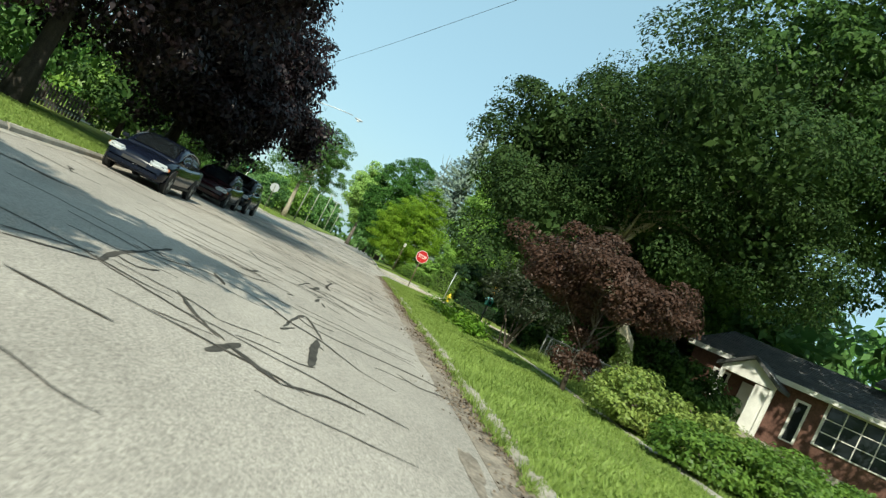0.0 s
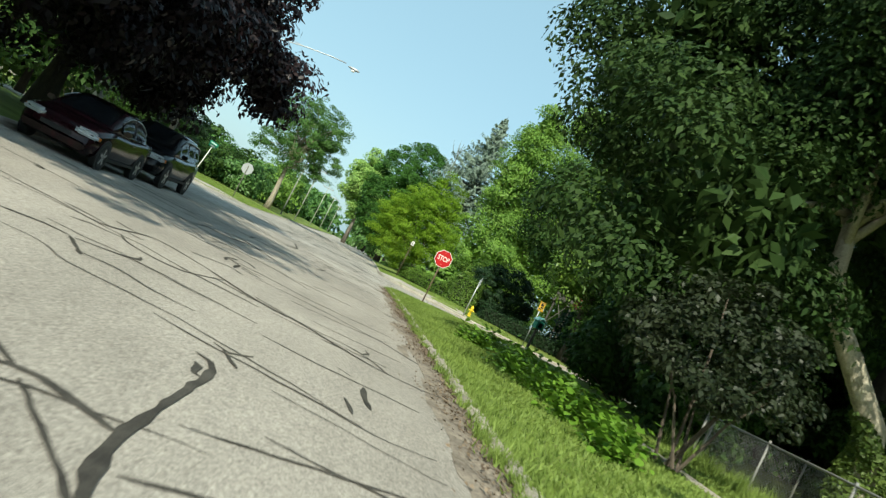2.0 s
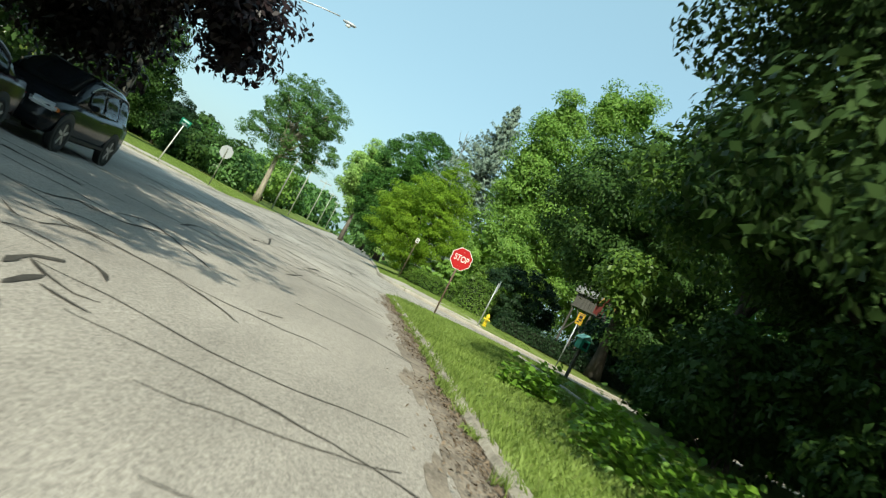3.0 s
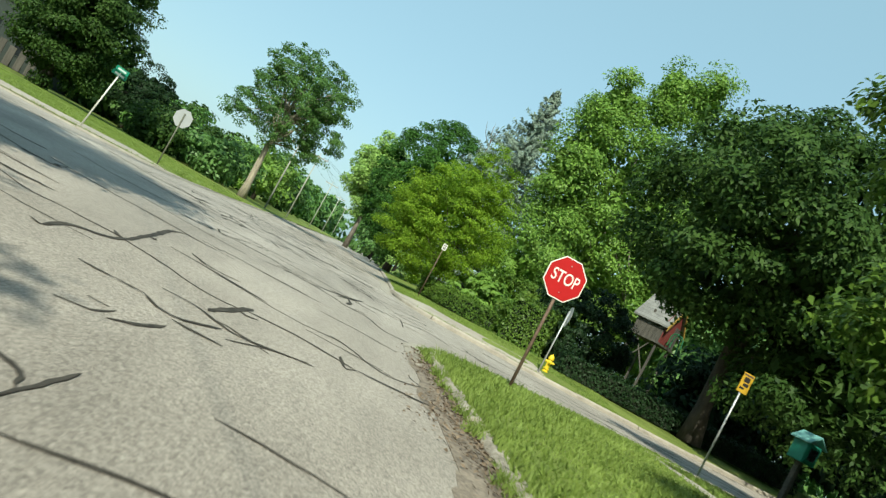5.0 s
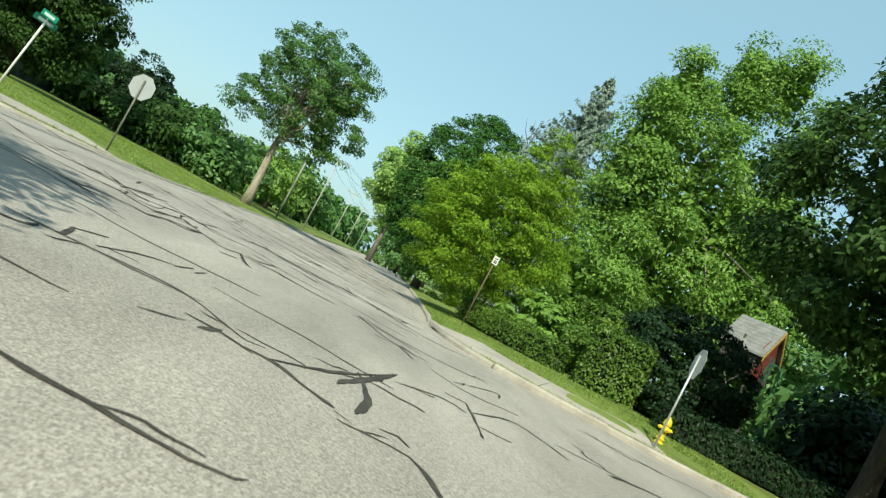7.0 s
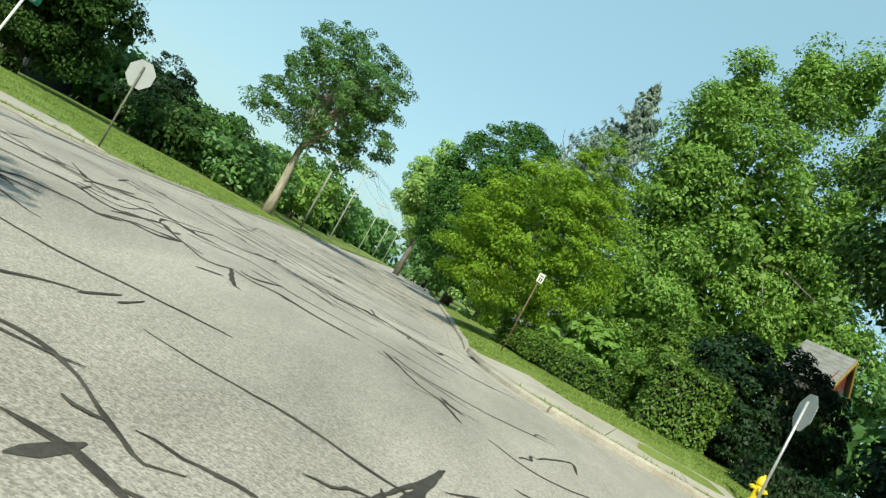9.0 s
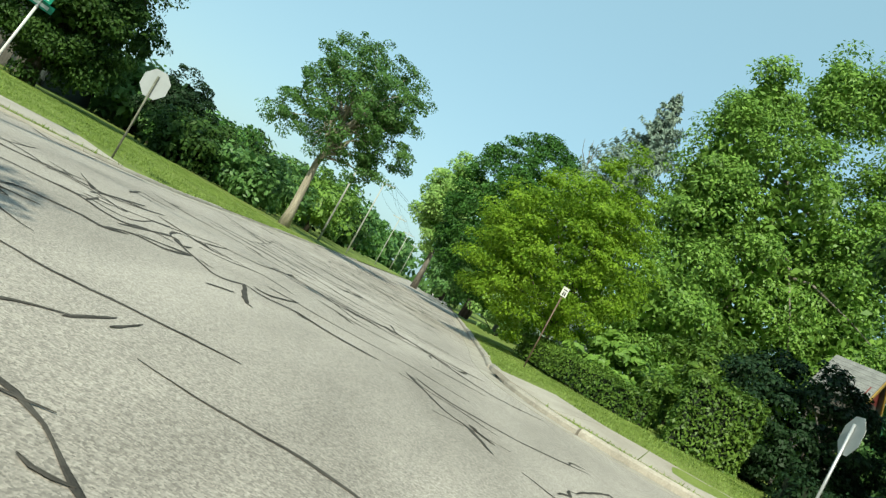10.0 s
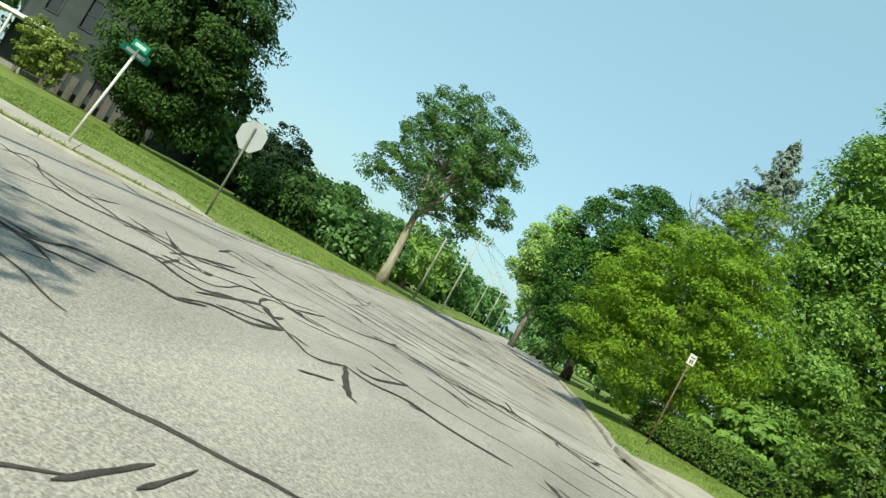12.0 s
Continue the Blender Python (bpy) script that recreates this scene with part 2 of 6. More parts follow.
def box(x0, x1, y0, y1, z0, z1, bevel=0.0, bm=None):
    bm = bm or bmesh.new()
    g = bmesh.ops.create_cube(bm, size=1.0)
    for v in g["verts"]:
        v.co = Vector((x0 + (v.co.x + 0.5) * (x1 - x0), y0 + (v.co.y + 0.5) * (y1 - y0), z0 + (v.co.z + 0.5) * (z1 - z0)))
    if bevel:
        edges = list({e for v in g["verts"] for e in v.link_edges})
        bmesh.ops.bevel(bm, geom=edges, offset=bevel, segments=2, affect="EDGES")
    return bm


def tube(points, radii, sides=10, bm=None):
    """A tapered tube through the points, closed at both ends."""
    bm = bm or bmesh.new()
    pts = [Vector(p) for p in points]
    rings = []
    for i, p in enumerate(pts):
        d = (pts[min(i + 1, len(pts) - 1)] - pts[max(i - 1, 0)]).normalized()
        a = d.orthogonal() if i == 0 else (a_prev - d * a_prev.dot(d))
        a = a.normalized()
        a_prev = a
        b = d.cross(a)
        r = radii[i] if hasattr(radii, "__len__") else radii
        rings.append([bm.verts.new(p + (a * math.cos(2 * math.pi * k / sides) + b * math.sin(2 * math.pi * k / sides)) * r) for k in range(sides)])
    for q, s in zip(rings, rings[1:]):
        for k in range(sides):
            bm.faces.new((q[k], q[(k + 1) % sides], s[(k + 1) % sides], s[k]))
    bm.faces.new(rings[0][::-1])
    bm.faces.new(rings[-1])
    return bm


def lathe(profile, sides=20, bm=None):
    """A body of revolution about z from (radius, height) pairs."""
    bm = bm or bmesh.new()
    rings = [[bm.verts.new((r * math.cos(2 * math.pi * k / sides), r * math.sin(2 * math.pi * k / sides), z)) for k in range(sides)] for r, z in profile]
    for q, s in zip(rings, rings[1:]):
        for k in range(sides):
            bm.faces.new((q[k], q[(k + 1) % sides], s[(k + 1) % sides], s[k]))
    bm.faces.new(rings[0][::-1])
    bm.faces.new(rings[-1])
    return bm


def moved(bm, m):
    bmesh.ops.transform(bm, matrix=m, verts=bm.verts)
    return bm


def prism(outline, y0, y1, bm=None):
    """An outline of (x, z) pushed from y0 to y1."""
    bm = bm or bmesh.new()
    a = [bm.verts.new((x, y0, z)) for x, z in outline]
    b = [bm.verts.new((x, y1, z)) for x, z in outline]
    bm.faces.new(a)
    bm.faces.new(b[::-1])
    for i in range(len(a)):
        j = (i + 1) % len(a)
        bm.faces.new((a[j], a[i], b[i], b[j]))
    return bm


# ---- foliage ----
def leaf_cloud(rng, centres, out, size, droop=0.35, slim=0.62, six=False):
    """Leaves as creased quads, or six-cornered blades, at the centres, facing up and outwards with much scatter."""
    n = len(centres)
    nor = out * 0.8 + np.array([0, 0, 0.45]) + rng.normal(0, 0.50, (n, 3))
    nor /= np.linalg.norm(nor, axis=1)[:, None] + 1e-6
    a = rng.normal(0, 1, (n, 3)) + out * 0.6 - np.array([0, 0, droop])
    a -= nor * (a * nor).sum(1)[:, None]
    a /= np.linalg.norm(a, axis=1)[:, None] + 1e-6
    b = np.cross(nor, a)
    s = size * rng.uniform(0.65, 1.3, (n, 1))
    if six:
        v = np.empty((n, 6, 3))
        side, crease, fall = b * s * 0.5 * slim, nor * s * 0.05, np.array([0, 0, 1]) * s * 0.12
        v[:, 0] = centres - a * s * 0.5
        v[:, 1] = centres + side * 0.85 + crease - a * s * 0.22
        v[:, 2] = centres + side * 0.8 + crease + a * s * 0.22
        v[:, 3] = centres + a * s * 0.55 - fall
        v[:, 4] = centres - side * 0.8 + crease + a * s * 0.22
        v[:, 5] = centres - side * 0.85 + crease - a * s * 0.22
        return v.reshape(-1, 3), np.arange(n * 6).reshape(-1, 6)
    v = np.empty((n, 4, 3))
    v[:, 0] = centres - a * s * 0.55
    v[:, 1] = centres + b * s * 0.5 * slim + nor * s * 0.06 - a * s * 0.05
    v[:, 2] = centres + a * s * 0.6 - np.array([0, 0, 1]) * s * 0.12
    v[:, 3] = centres - b * s * 0.5 * slim + nor * s * 0.06 - a * s * 0.05
    return v.reshape(-1, 3), np.arange(n * 4).reshape(-1, 4)


def lump(rng, d, rough=1.0):
    """How far a crown swells in each direction: low waves with random phases."""
    f = np.ones(len(d))
    for k in range(7):
        w = rng.normal(0, 1.0 + 0.55 * k, 3)
        f += rough * rng.uniform(0.02, 0.065) * np.sin(d @ w * 1.6 + rng.uniform(0, 6.3))
    return f


def crown_points(rng, centre, radii, clumps, leaves, clump, hollow=0.45, floor=-9.0, flat=0.62, rough=1.0):
    d = rng.normal(0, 1, (clumps, 3))
    d /= np.linalg.norm(d, axis=1)[:, None]
    r = hollow + (1 - hollow) * rng.uniform(0, 1, clumps) ** 0.55
    c = d * (r * lump(rng, d, rough))[:, None] * np.array(radii)
    keep = c[:, 2] > floor
    c, d = c[keep], d[keep]
    weight = rng.uniform(0.5, 1.5, len(c))
    count = np.maximum(3, (leaves * weight / weight.sum()).astype(int))
    idx = np.repeat(np.arange(len(c)), count)
    off = rng.normal(0, 1, (len(idx), 3)) + np.array([0, 0, 0.35]) + d[idx] * 0.35
    off /= np.linalg.norm(off, axis=1)[:, None]
    puff = off.copy()
    reach = np.where(rng.uniform(0, 1, len(idx)) < 0.72, rng.uniform(0.70, 1.08, len(idx)), rng.uniform(0.1, 1.0, len(idx)))
    off *= reach[:, None] * clump * rng.uniform(0.6, 1.3, len(c))[idx][:, None]
    off[:, 2] *= flat
    p = c[idx] + off
    out = p / (np.linalg.norm(p, axis=1)[:, None] + 1e-6) * 0.45 + puff * 0.75
    return p + np.array(centre), out, c + np.array(centre)


def tree(name, label, category, foot, trunk, crown, leaf, leaves=16000, clumps=160, size=0.22, clump=0.9, seed=1, bark="bark",
         radius=0.25, limbs=9, lobes=(), hollow=0.45, group="", floor=-9.0, flat=0.62, rough=1.0, inner=0.07):
    """A tree: a tapered trunk through points, limbs that reach into the crown, and a crown of leaf clumps over large inner sprays.
    crown: centre and radii in world metres; lobes: further (centre, radii, share) swellings."""
    rng = np.random.default_rng(seed)
    foot = Vector(foot)
    ob = base(name, Matrix.Translation(foot), label, category, group)
    pts = [Vector(p) - foot for p in trunk]
    n = len(pts)
    rr = [radius * (1.35 if i == 0 else 1.0 - 0.55 * i / (n - 1)) for i in range(n)]
    part("trunk", tube(pts, rr, 12), bark, ob, smooth=True)
    vs, fs, cs, k = [], [], [], 0
    for centre, radii, share in [(crown[0], crown[1], 1.0), *lobes]:
        p, out, c = crown_points(rng, Vector(centre) - foot, radii, max(6, int(clumps * share)), int(leaves * share), clump, hollow, floor, flat, rough)
        v, f = leaf_cloud(rng, p, out, size, six=size < 0.12 and leaves < 30000)
        vs.append(v)
        fs.append(f + k)
        cs.append(c)
        k += len(v)
        m = int(leaves * share * inner)
        if m:
            d = rng.normal(0, 1, (m, 3))
            d *= (rng.uniform(0.1, 1, m) ** 0.5 / np.linalg.norm(d, axis=1))[:, None] * 0.70 * np.array(radii)
            v, f = leaf_cloud(rng, d + np.array(Vector(centre) - foot), np.zeros((m, 3)), size * 2.4)
            vs.append(v)
            fs.append(f + k)
            k += len(v)
    under(shape("crown", np.concatenate(vs), np.concatenate(fs), leaf), ob)
    ends = np.concatenate(cs)
    picks = ends[rng.permutation(len(ends))[:limbs]]
    for e in picks:
        e = Vector(e)
        i = int(rng.integers(max(1, n - 2), n))
        s = pts[i].lerp(pts[i - 1], rng.uniform(0, 0.7))
        mid = s.lerp(e, 0.45) + Vector((rng.normal(0, 0.25), rng.normal(0, 0.25), 0.12 * (e - s).length))
        q = s.lerp(mid, 0.5) + Vector((rng.normal(0, 0.1), rng.normal(0, 0.1), 0))
        w = mid.lerp(e, 0.55) + Vector((rng.normal(0, 0.2), rng.normal(0, 0.2), 0.1))
        r0 = radius * rng.uniform(0.28, 0.5)
        part("limb", tube([s, q, mid, w, e], [r0, r0 * 0.8, r0 * 0.55, r0 * 0.3, r0 * 0.1], 6), bark, ob, smooth=True)
    return ob


def bush(name, label, category, foot, centre, radii, leaf, leaves=5000, clumps=60, size=0.12, clump=0.35, seed=1, stems=6, hollow=0.4, group=""):
    """A shrub: stems from the ground into a low crown of leaf clumps."""
    rng = np.random.default_rng(seed)
    foot = Vector(foot)
    ob = base(name, Matrix.Translation(foot), label, category, group)
    p, out, c = crown_points(rng, Vector(centre) - foot, radii, clumps, leaves, clump, hollow)
    p[:, 2] = np.maximum(p[:, 2], 0.03)
    v, f = leaf_cloud(rng, p, out, size, six=False)
    under(shape("crown", v, f, leaf), ob)
    for i in range(stems):
        e = Vector(c[rng.integers(len(c))])
        e.z = max(e.z, 0.25)
        s = Vector((rng.normal(0, 0.12), rng.normal(0, 0.12), -0.05))
        m = s.lerp(e, 0.5) + Vector((0, 0, 0.15 * e.z))
        part("stem", tube([s, m, e], [0.03, 0.02, 0.008], 5), "twig", ob)
    return ob


def hedge(name, label, points, width, z0, z1, leaf, per_metre=900, size=0.07, seed=1, rough=0.08):
    """A clipped hedge along a line of points: a near-black box that paints the inner shade, under a skin of small
    leaves.
    """
    rng = np.random.default_rng(seed)
    pts = [np.array(p[:2], float) for p in points]
    ob = base(name, Matrix.Translation((*points[0][:2], z0)), label, "hedge")
    o = np.array([*points[0][:2], z0])
    vs, fs, k = [], [], 0
    bm = bmesh.new()
    for a, b in zip(pts, pts[1:]):
        d = b - a
        ln = np.linalg.norm(d)
        d = d / ln
        nrm = np.array([-d[1], d[0]])
        n = int(per_metre * ln * (width + 2 * (z1 - z0)) / 3)
        t = rng.uniform(-0.15, ln + 0.15, n)
        h = z1 - z0
        u = rng.uniform(0, width + 2 * h, n)
        w = np.where(u < h, -width / 2, np.where(u < h + width, u - h - width / 2, width / 2))
        z = np.where(u < h, u, np.where(u < h + width, h, u - h - width))
        out = np.zeros((n, 3))
        side = np.where(u < h, -1.0, np.where(u < h + width, 0.0, 1.0))
        out[:, :2] = side[:, None] * nrm
        out[:, 2] = (side == 0)
        p = np.zeros((n, 3))
        p[:, :2] = a + t[:, None] * d + w[:, None] * nrm
        p[:, 2] = z + z0
        wave = np.sin(p[:, 0] * 2.1 + seed) * np.sin(p[:, 1] * 1.7 + seed) * 0.06
        p += out * (rng.normal(0, rough, n) + wave)[:, None] - o
        p += rng.normal(0, 0.02, (n, 3))
        for e in (0.0, ln):
            m = int(per_metre * width * h / 3)
            q = np.zeros((m, 3))
            ww = rng.uniform(-width / 2, width / 2, m)
            q[:, :2] = a + e * d + ww[:, None] * nrm + d * (rng.normal(0, rough, m) + (0.05 if e else -0.05))[:, None]
            q[:, 2] = rng.uniform(z0, z1, m)
            p = np.concatenate([p, q - o])
            oo = np.zeros((m, 3))
            oo[:, :2] = d * (1 if e else -1)
            out = np.concatenate([out, oo])
        v, f = leaf_cloud(rng, p, out, size)
        vs.append(v)
        fs.append(f + k)
        k += len(v)
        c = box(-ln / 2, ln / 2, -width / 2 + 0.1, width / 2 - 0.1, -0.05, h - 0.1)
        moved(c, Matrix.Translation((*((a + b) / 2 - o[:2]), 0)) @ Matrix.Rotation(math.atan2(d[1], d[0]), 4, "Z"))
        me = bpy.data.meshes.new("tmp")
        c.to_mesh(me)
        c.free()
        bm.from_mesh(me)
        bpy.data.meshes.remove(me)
    part("shade_core", bm, "core", ob)
    under(shape("leaves", np.concatenate(vs), np.concatenate(fs), leaf), ob)
    return ob


# ---- ground plan ----
SLANT = -0.033


def x_right(y):
    return 2.55 + SLANT * (y - 20)


def x_left(y):
    return -7.55 + SLANT * (y - 20)


def smooth_line(points, step=0.5):
    """A rounded line through the points."""
    p = [Vector((*q, 0)) for q in points]
    out = []
    for i in range(len(p) - 1):
        a, b, c, d = p[max(i - 1, 0)], p[i], p[i + 1], p[min(i + 2, len(p) - 1)]
        n = max(1, int((c - b).length / step))
        for k in range(n):
            t = k / n
            out.append(0.5 * (2 * b + (c - a) * t + (2 * a - 5 * b + 4 * c - d) * t * t + (3 * b - a - 3 * c + d) * t ** 3))
    out.append(p[-1])
    return np.array([(q.x, q.y) for q in out])


KERB_RN = smooth_line([(x_right(-30), -30), (x_right(0), 0), (x_right(25), 25), (x_right(46), 46), (1.42, 51.5), (1.38, 53.2), (1.8, 54.6), (2.9, 55.7), (5.0, 56.9), (8.5, 58.4), (14, 60.4), (30, 66), (75, 82)])
KERB_RF = smooth_line([(x_right(260), 260), (x_right(110), 110), (0.55, 80), (0.62, 74.5), (0.95, 71.0), (1.9, 68.8), (3.6, 67.9), (6.0, 67.75), (9.0, 68.4), (13, 69.8), (30, 76), (75, 92)])
KERB_LN = smooth_line([(x_left(-30), -30), (x_left(0), 0), (x_left(25), 25), (x_left(46), 46), (-8.8, 50), (-9.8, 52.6), (-12, 54.2), (-16, 54.8), (-30, 56), (-75, 61)])
KERB_LF = smooth_line([(x_left(260), 260), (x_left(110), 110), (-9.55, 80), (-9.4, 75.5), (-9.75, 72.3), (-11.0, 70.1), (-13, 69.0), (-16, 68.9), (-30, 70.5), (-75, 76)])


def nearest(line, p):
    """Distance of points p from a line, and the nearest place on it."""
    a, b = line[:-1], line[1:]
    best = np.full(len(p), 1e9)
    foot = np.zeros_like(p)
    for q, r in zip(a, b):
        d = r - q
        t = np.clip(((p - q) @ d) / (d @ d), 0, 1)
        f = q + t[:, None] * d
        e = np.hypot(*(p - f).T)
        m = e < best
        best[m], foot[m] = e[m], f[m]
    return best, foot


def inside(line, corner, p):
    """Whether points lie in the area that the line closes off together with the far corner."""
    poly = np.concatenate([line, np.array(corner, float)])
    x, y = p[:, 0], p[:, 1]
    res = np.zeros(len(p), bool)
    for (x0, y0), (x1, y1) in zip(poly, np.roll(poly, -1, 0)):
        if y0 != y1:
            res ^= ((y0 > y) != (y1 > y)) & (x < (x1 - x0) * (y - y0) / (y1 - y0) + x0)
    return res


LAWNS = {
    "lawn_near_right": (KERB_RN, [(75, -30)], (0, 75, -30, 82), (0.075, 0.42)),
    "lawn_far_right": (KERB_RF, [(75, 260)], (-8, 75, 66, 260), (0.11, 0.52)),
    "lawn_near_left": (KERB_LN, [(-75, -30)], (-75, -5, -30, 61), (0.05, 0.35)),
    "lawn_far_left": (KERB_LF, [(-75, 260)], (-75, -8, 68, 260), (0.03, 0.45)),
}


LIP = {"lawn_near_right": 0.075, "lawn_far_left": 0.075}


def height(key, dist):
    slope, most = LAWNS[key][3]
    return LIP.get(key, 0.14) + most * (1 - np.exp(-slope * dist / most))


def lawn_height(key, x, y):
    d, _ = nearest(LAWNS[key][0], np.array([(x, y)], float))
    return float(height(key, d)[0])


def lawn(key, label):
    line, corner, (x0, x1, y0, y1), _ = LAWNS[key]
    near = [v for v in np.arange(y0, min(y1, 110), 0.7)]
    ys = np.array(near + list(np.arange(near[-1] + 3, y1 + 3, 6.0)))
    xs = np.arange(x0, x1 + 0.1, 0.7)
    if key.endswith("left"):
        xs = xs[::-1]
    gx, gy = np.meshgrid(xs, ys)
    p = np.stack([gx.ravel(), gy.ravel()], 1)
    ins = inside(line, corner, p)
    dist, foot = nearest(line, p)
    ok = np.where(ins, dist, 0)
    pos = np.where(ins[:, None], p, foot)
    h = height(key, ok) + np.sin(pos[:, 0] * 0.9) * np.sin(pos[:, 1] * 0.7) * 0.02 * np.clip(ok, 0, 1)
    v = np.concatenate([pos, h[:, None]], 1)
    nx, ny = len(xs), len(ys)
    i = np.arange(ny - 1)[:, None] * nx + np.arange(nx - 1)[None, :]
    f = np.stack([i, i + 1, i + nx + 1, i + nx], -1).reshape(-1, 4)
    f = f[ins[f].any(1)]
    far = np.linalg.norm(pos[f].max(1) - pos[f].min(1), axis=1) < 12
    f = f[far]
    if key.endswith("left"):
        f = f[:, ::-1]
    return tagged(shape(key, v, f, "lawn", True), label, "lawn", kind="structure")


ground = tagged(part("ground", box(-1500, 1500, -1500, 1500, -0.6, -0.12), "earth", None), "flat green ground reaching the horizon", "ground", kind="structure")
bm = bmesh.new()
for x0, x1, y0, y1 in ((-75, 75, 50, 94), (-22, 6, -40, 50), (-22, 6, 94, 270)):
    box(x0, x1, y0, y1, -0.1, 0.0, bm=bm)
road = tagged(part("road", bm, "road", None), "aged pale grey asphalt street with tar-sealed cracks", "road", kind="structure")
for key, label in (("lawn_near_right", "green lawn verge rising gently from the kerb"), ("lawn_far_right", "mown lawn on the far corner"),
                   ("lawn_near_left", "green lawn behind the parked cars"), ("lawn_far_left", "mown lawn on the opposite corner")):
    lawn(key, label)


def offset_line(line, dist):
    t = np.gradient(line, axis=0)
    t /= np.linalg.norm(t, axis=1)[:, None]
    return line + np.stack([t[:, 1], -t[:, 0]], 1) * dist


def kerb(key, line, side, label, pan=0.45, dirty=None, top=0.0):
    """Kerb pieces of about 3 m with joints along the line, with a flat gutter pan on the road's side (side: +1 or -1)."""
    ob = base(key, Matrix.Identity(4), label, "kerb", kind="structure")
    seg = np.hypot(*np.diff(line, axis=0).T)
    s = np.concatenate([[0], np.cumsum(seg)])
    inner, outer = offset_line(line, 0.10 * side), offset_line(line, -0.07 * side)
    gut = offset_line(line, (0.10 + pan) * side)
    rng = np.random.default_rng(len(line))
    cuts = np.arange(0, s[-1], 3.0)

    def at(l, d):
        return Vector((np.interp(d, s, l[:, 0]), np.interp(d, s, l[:, 1]), 0))

    for a, b in zip(cuts, cuts[1:]):
        y = np.interp((a + b) / 2, s, line[:, 1])
        x = np.interp((a + b) / 2, s, line[:, 0])
        if y > 125 or y < -8 or abs(x) > 32:
            continue
        st = np.linspace(a + 0.012, b - 0.012, 5)
        dz, dx = top + rng.normal(0, 0.010), rng.normal(0, 0.012)
        prof = [(inner, -0.05), (inner, 0.10 + dz), (inner, 0.125 + dz), (outer, 0.16 + dz), (outer, -0.05)]
        blend = [0, 0, 0.28, 0, 0]
        bm = bmesh.new()
        rings = []
        for d in st:
            row = []
            for (l, z), k in zip(prof, blend):
                p = at(l, d)
                if k:
                    p = p.lerp(at(outer, d), k)
                    z = 0.155 + dz
                p.x += dx
                row.append(bm.verts.new((p.x, p.y, z)))
            rings.append(row)
        for q, r in zip(rings, rings[1:]):
            for k in range(len(q) - 1):
                bm.faces.new((q[k], r[k], r[k + 1], q[k + 1]))
        bm.faces.new(rings[0])
        bm.faces.new(rings[-1][::-1])
        part("kerb_piece", bm, "old_kerb" if dirty else "kerb", ob)
        bm = bmesh.new()
        rows = [[bm.verts.new((*at(l, d).xy, z)) for l, z in ((inner, -0.02), (inner, 0.012), (gut, 0.006), (gut, -0.02))] for d in st]
        for q, r in zip(rows, rows[1:]):
            for k in range(3):
                bm.faces.new((q[k], r[k], r[k + 1], q[k + 1]))
        bm.faces.new(rows[0])
        bm.faces.new(rows[-1][::-1])
        part("gutter_slab", bm, "dirt" if dirty and dirty[0] < y < dirty[1] and x < 5 else "kerb", ob, "gutter full of brown dirt and leaf litter" if dirty and dirty[0] < y < dirty[1] and x < 5 else "")
    return ob


kerb("kerb_near_right", KERB_RN, -1, "low worn concrete kerb with a dirt-filled gutter", 0.42, (-10, 51), -0.06)
kerb("kerb_far_right", KERB_RF, 1, "pale concrete kerb curving round the far corner", 0.5)
kerb("kerb_near_left", KERB_LN, 1, "pale concrete kerb beside the parked cars", 0.4)
kerb("kerb_far_left", KERB_LF, -1, "pale concrete kerb curving round the opposite corner", 0.4, None, -0.075)

# ---- pavements ----
PAVED = []


def slab_run(key, label, pts, width, z, gap=1.5, mat="walk"):
    """A footpath of slabs with joints along the points; z gives the height at a place."""
    ob = base(key, Matrix.Identity(4), label, "pavement", kind="structure")
    line = smooth_line(pts, 0.5)
    PAVED.append((line, width))
    seg = np.hypot(*np.diff(line, axis=0).T)
    s = np.concatenate([[0], np.cumsum(seg)])
    left, right = offset_line(line, -width / 2), offset_line(line, width / 2)
    for a in np.arange(0, s[-1] - gap, gap):
        c = []
        for l in (left, right):
            for d in (a + 0.01, a + gap - 0.01):
                x, y = np.interp(d, s, l[:, 0]), np.interp(d, s, l[:, 1])
                c.append((x, y, z(x, y)))
        bm = bmesh.new()
        top = [bm.verts.new(c[i]) for i in (0, 2, 3, 1)]
        low = [bm.verts.new((v.co.x, v.co.y, v.co.z - 0.1)) for v in top]
        bm.faces.new(top)
        for i in range(4):
            bm.faces.new((top[i], low[i], low[(i + 1) % 4], top[(i + 1) % 4]))
        part("slab", bm, mat, ob)
    return ob


slab_run("pavement_near_right", "narrow concrete footpath half overgrown by grass", [(6.9, -5), (6.6, 12), (6.2, 30), (5.9, 45), (5.7, 51), (5.6, 54.6)], 0.34, lambda x, y: lawn_height("lawn_near_right", x, y) + 0.025, 1.5, "kerb")
slab_run("pavement_side_street", "short concrete footpath beside the side street", [(6.4, 54.9), (8.0, 55.7), (9.6, 56.4)], 0.9, lambda x, y: lawn_height("lawn_near_right", x, y) + 0.03)
slab_run("pavement_far_right", "pale concrete apron on the far corner", [(1.35, 72.6), (2.2, 70.0), (3.8, 69.0), (5.9, 68.75), (7.3, 69.0)], 1.75, lambda x, y: lawn_height("lawn_far_right", x, y) + 0.02)
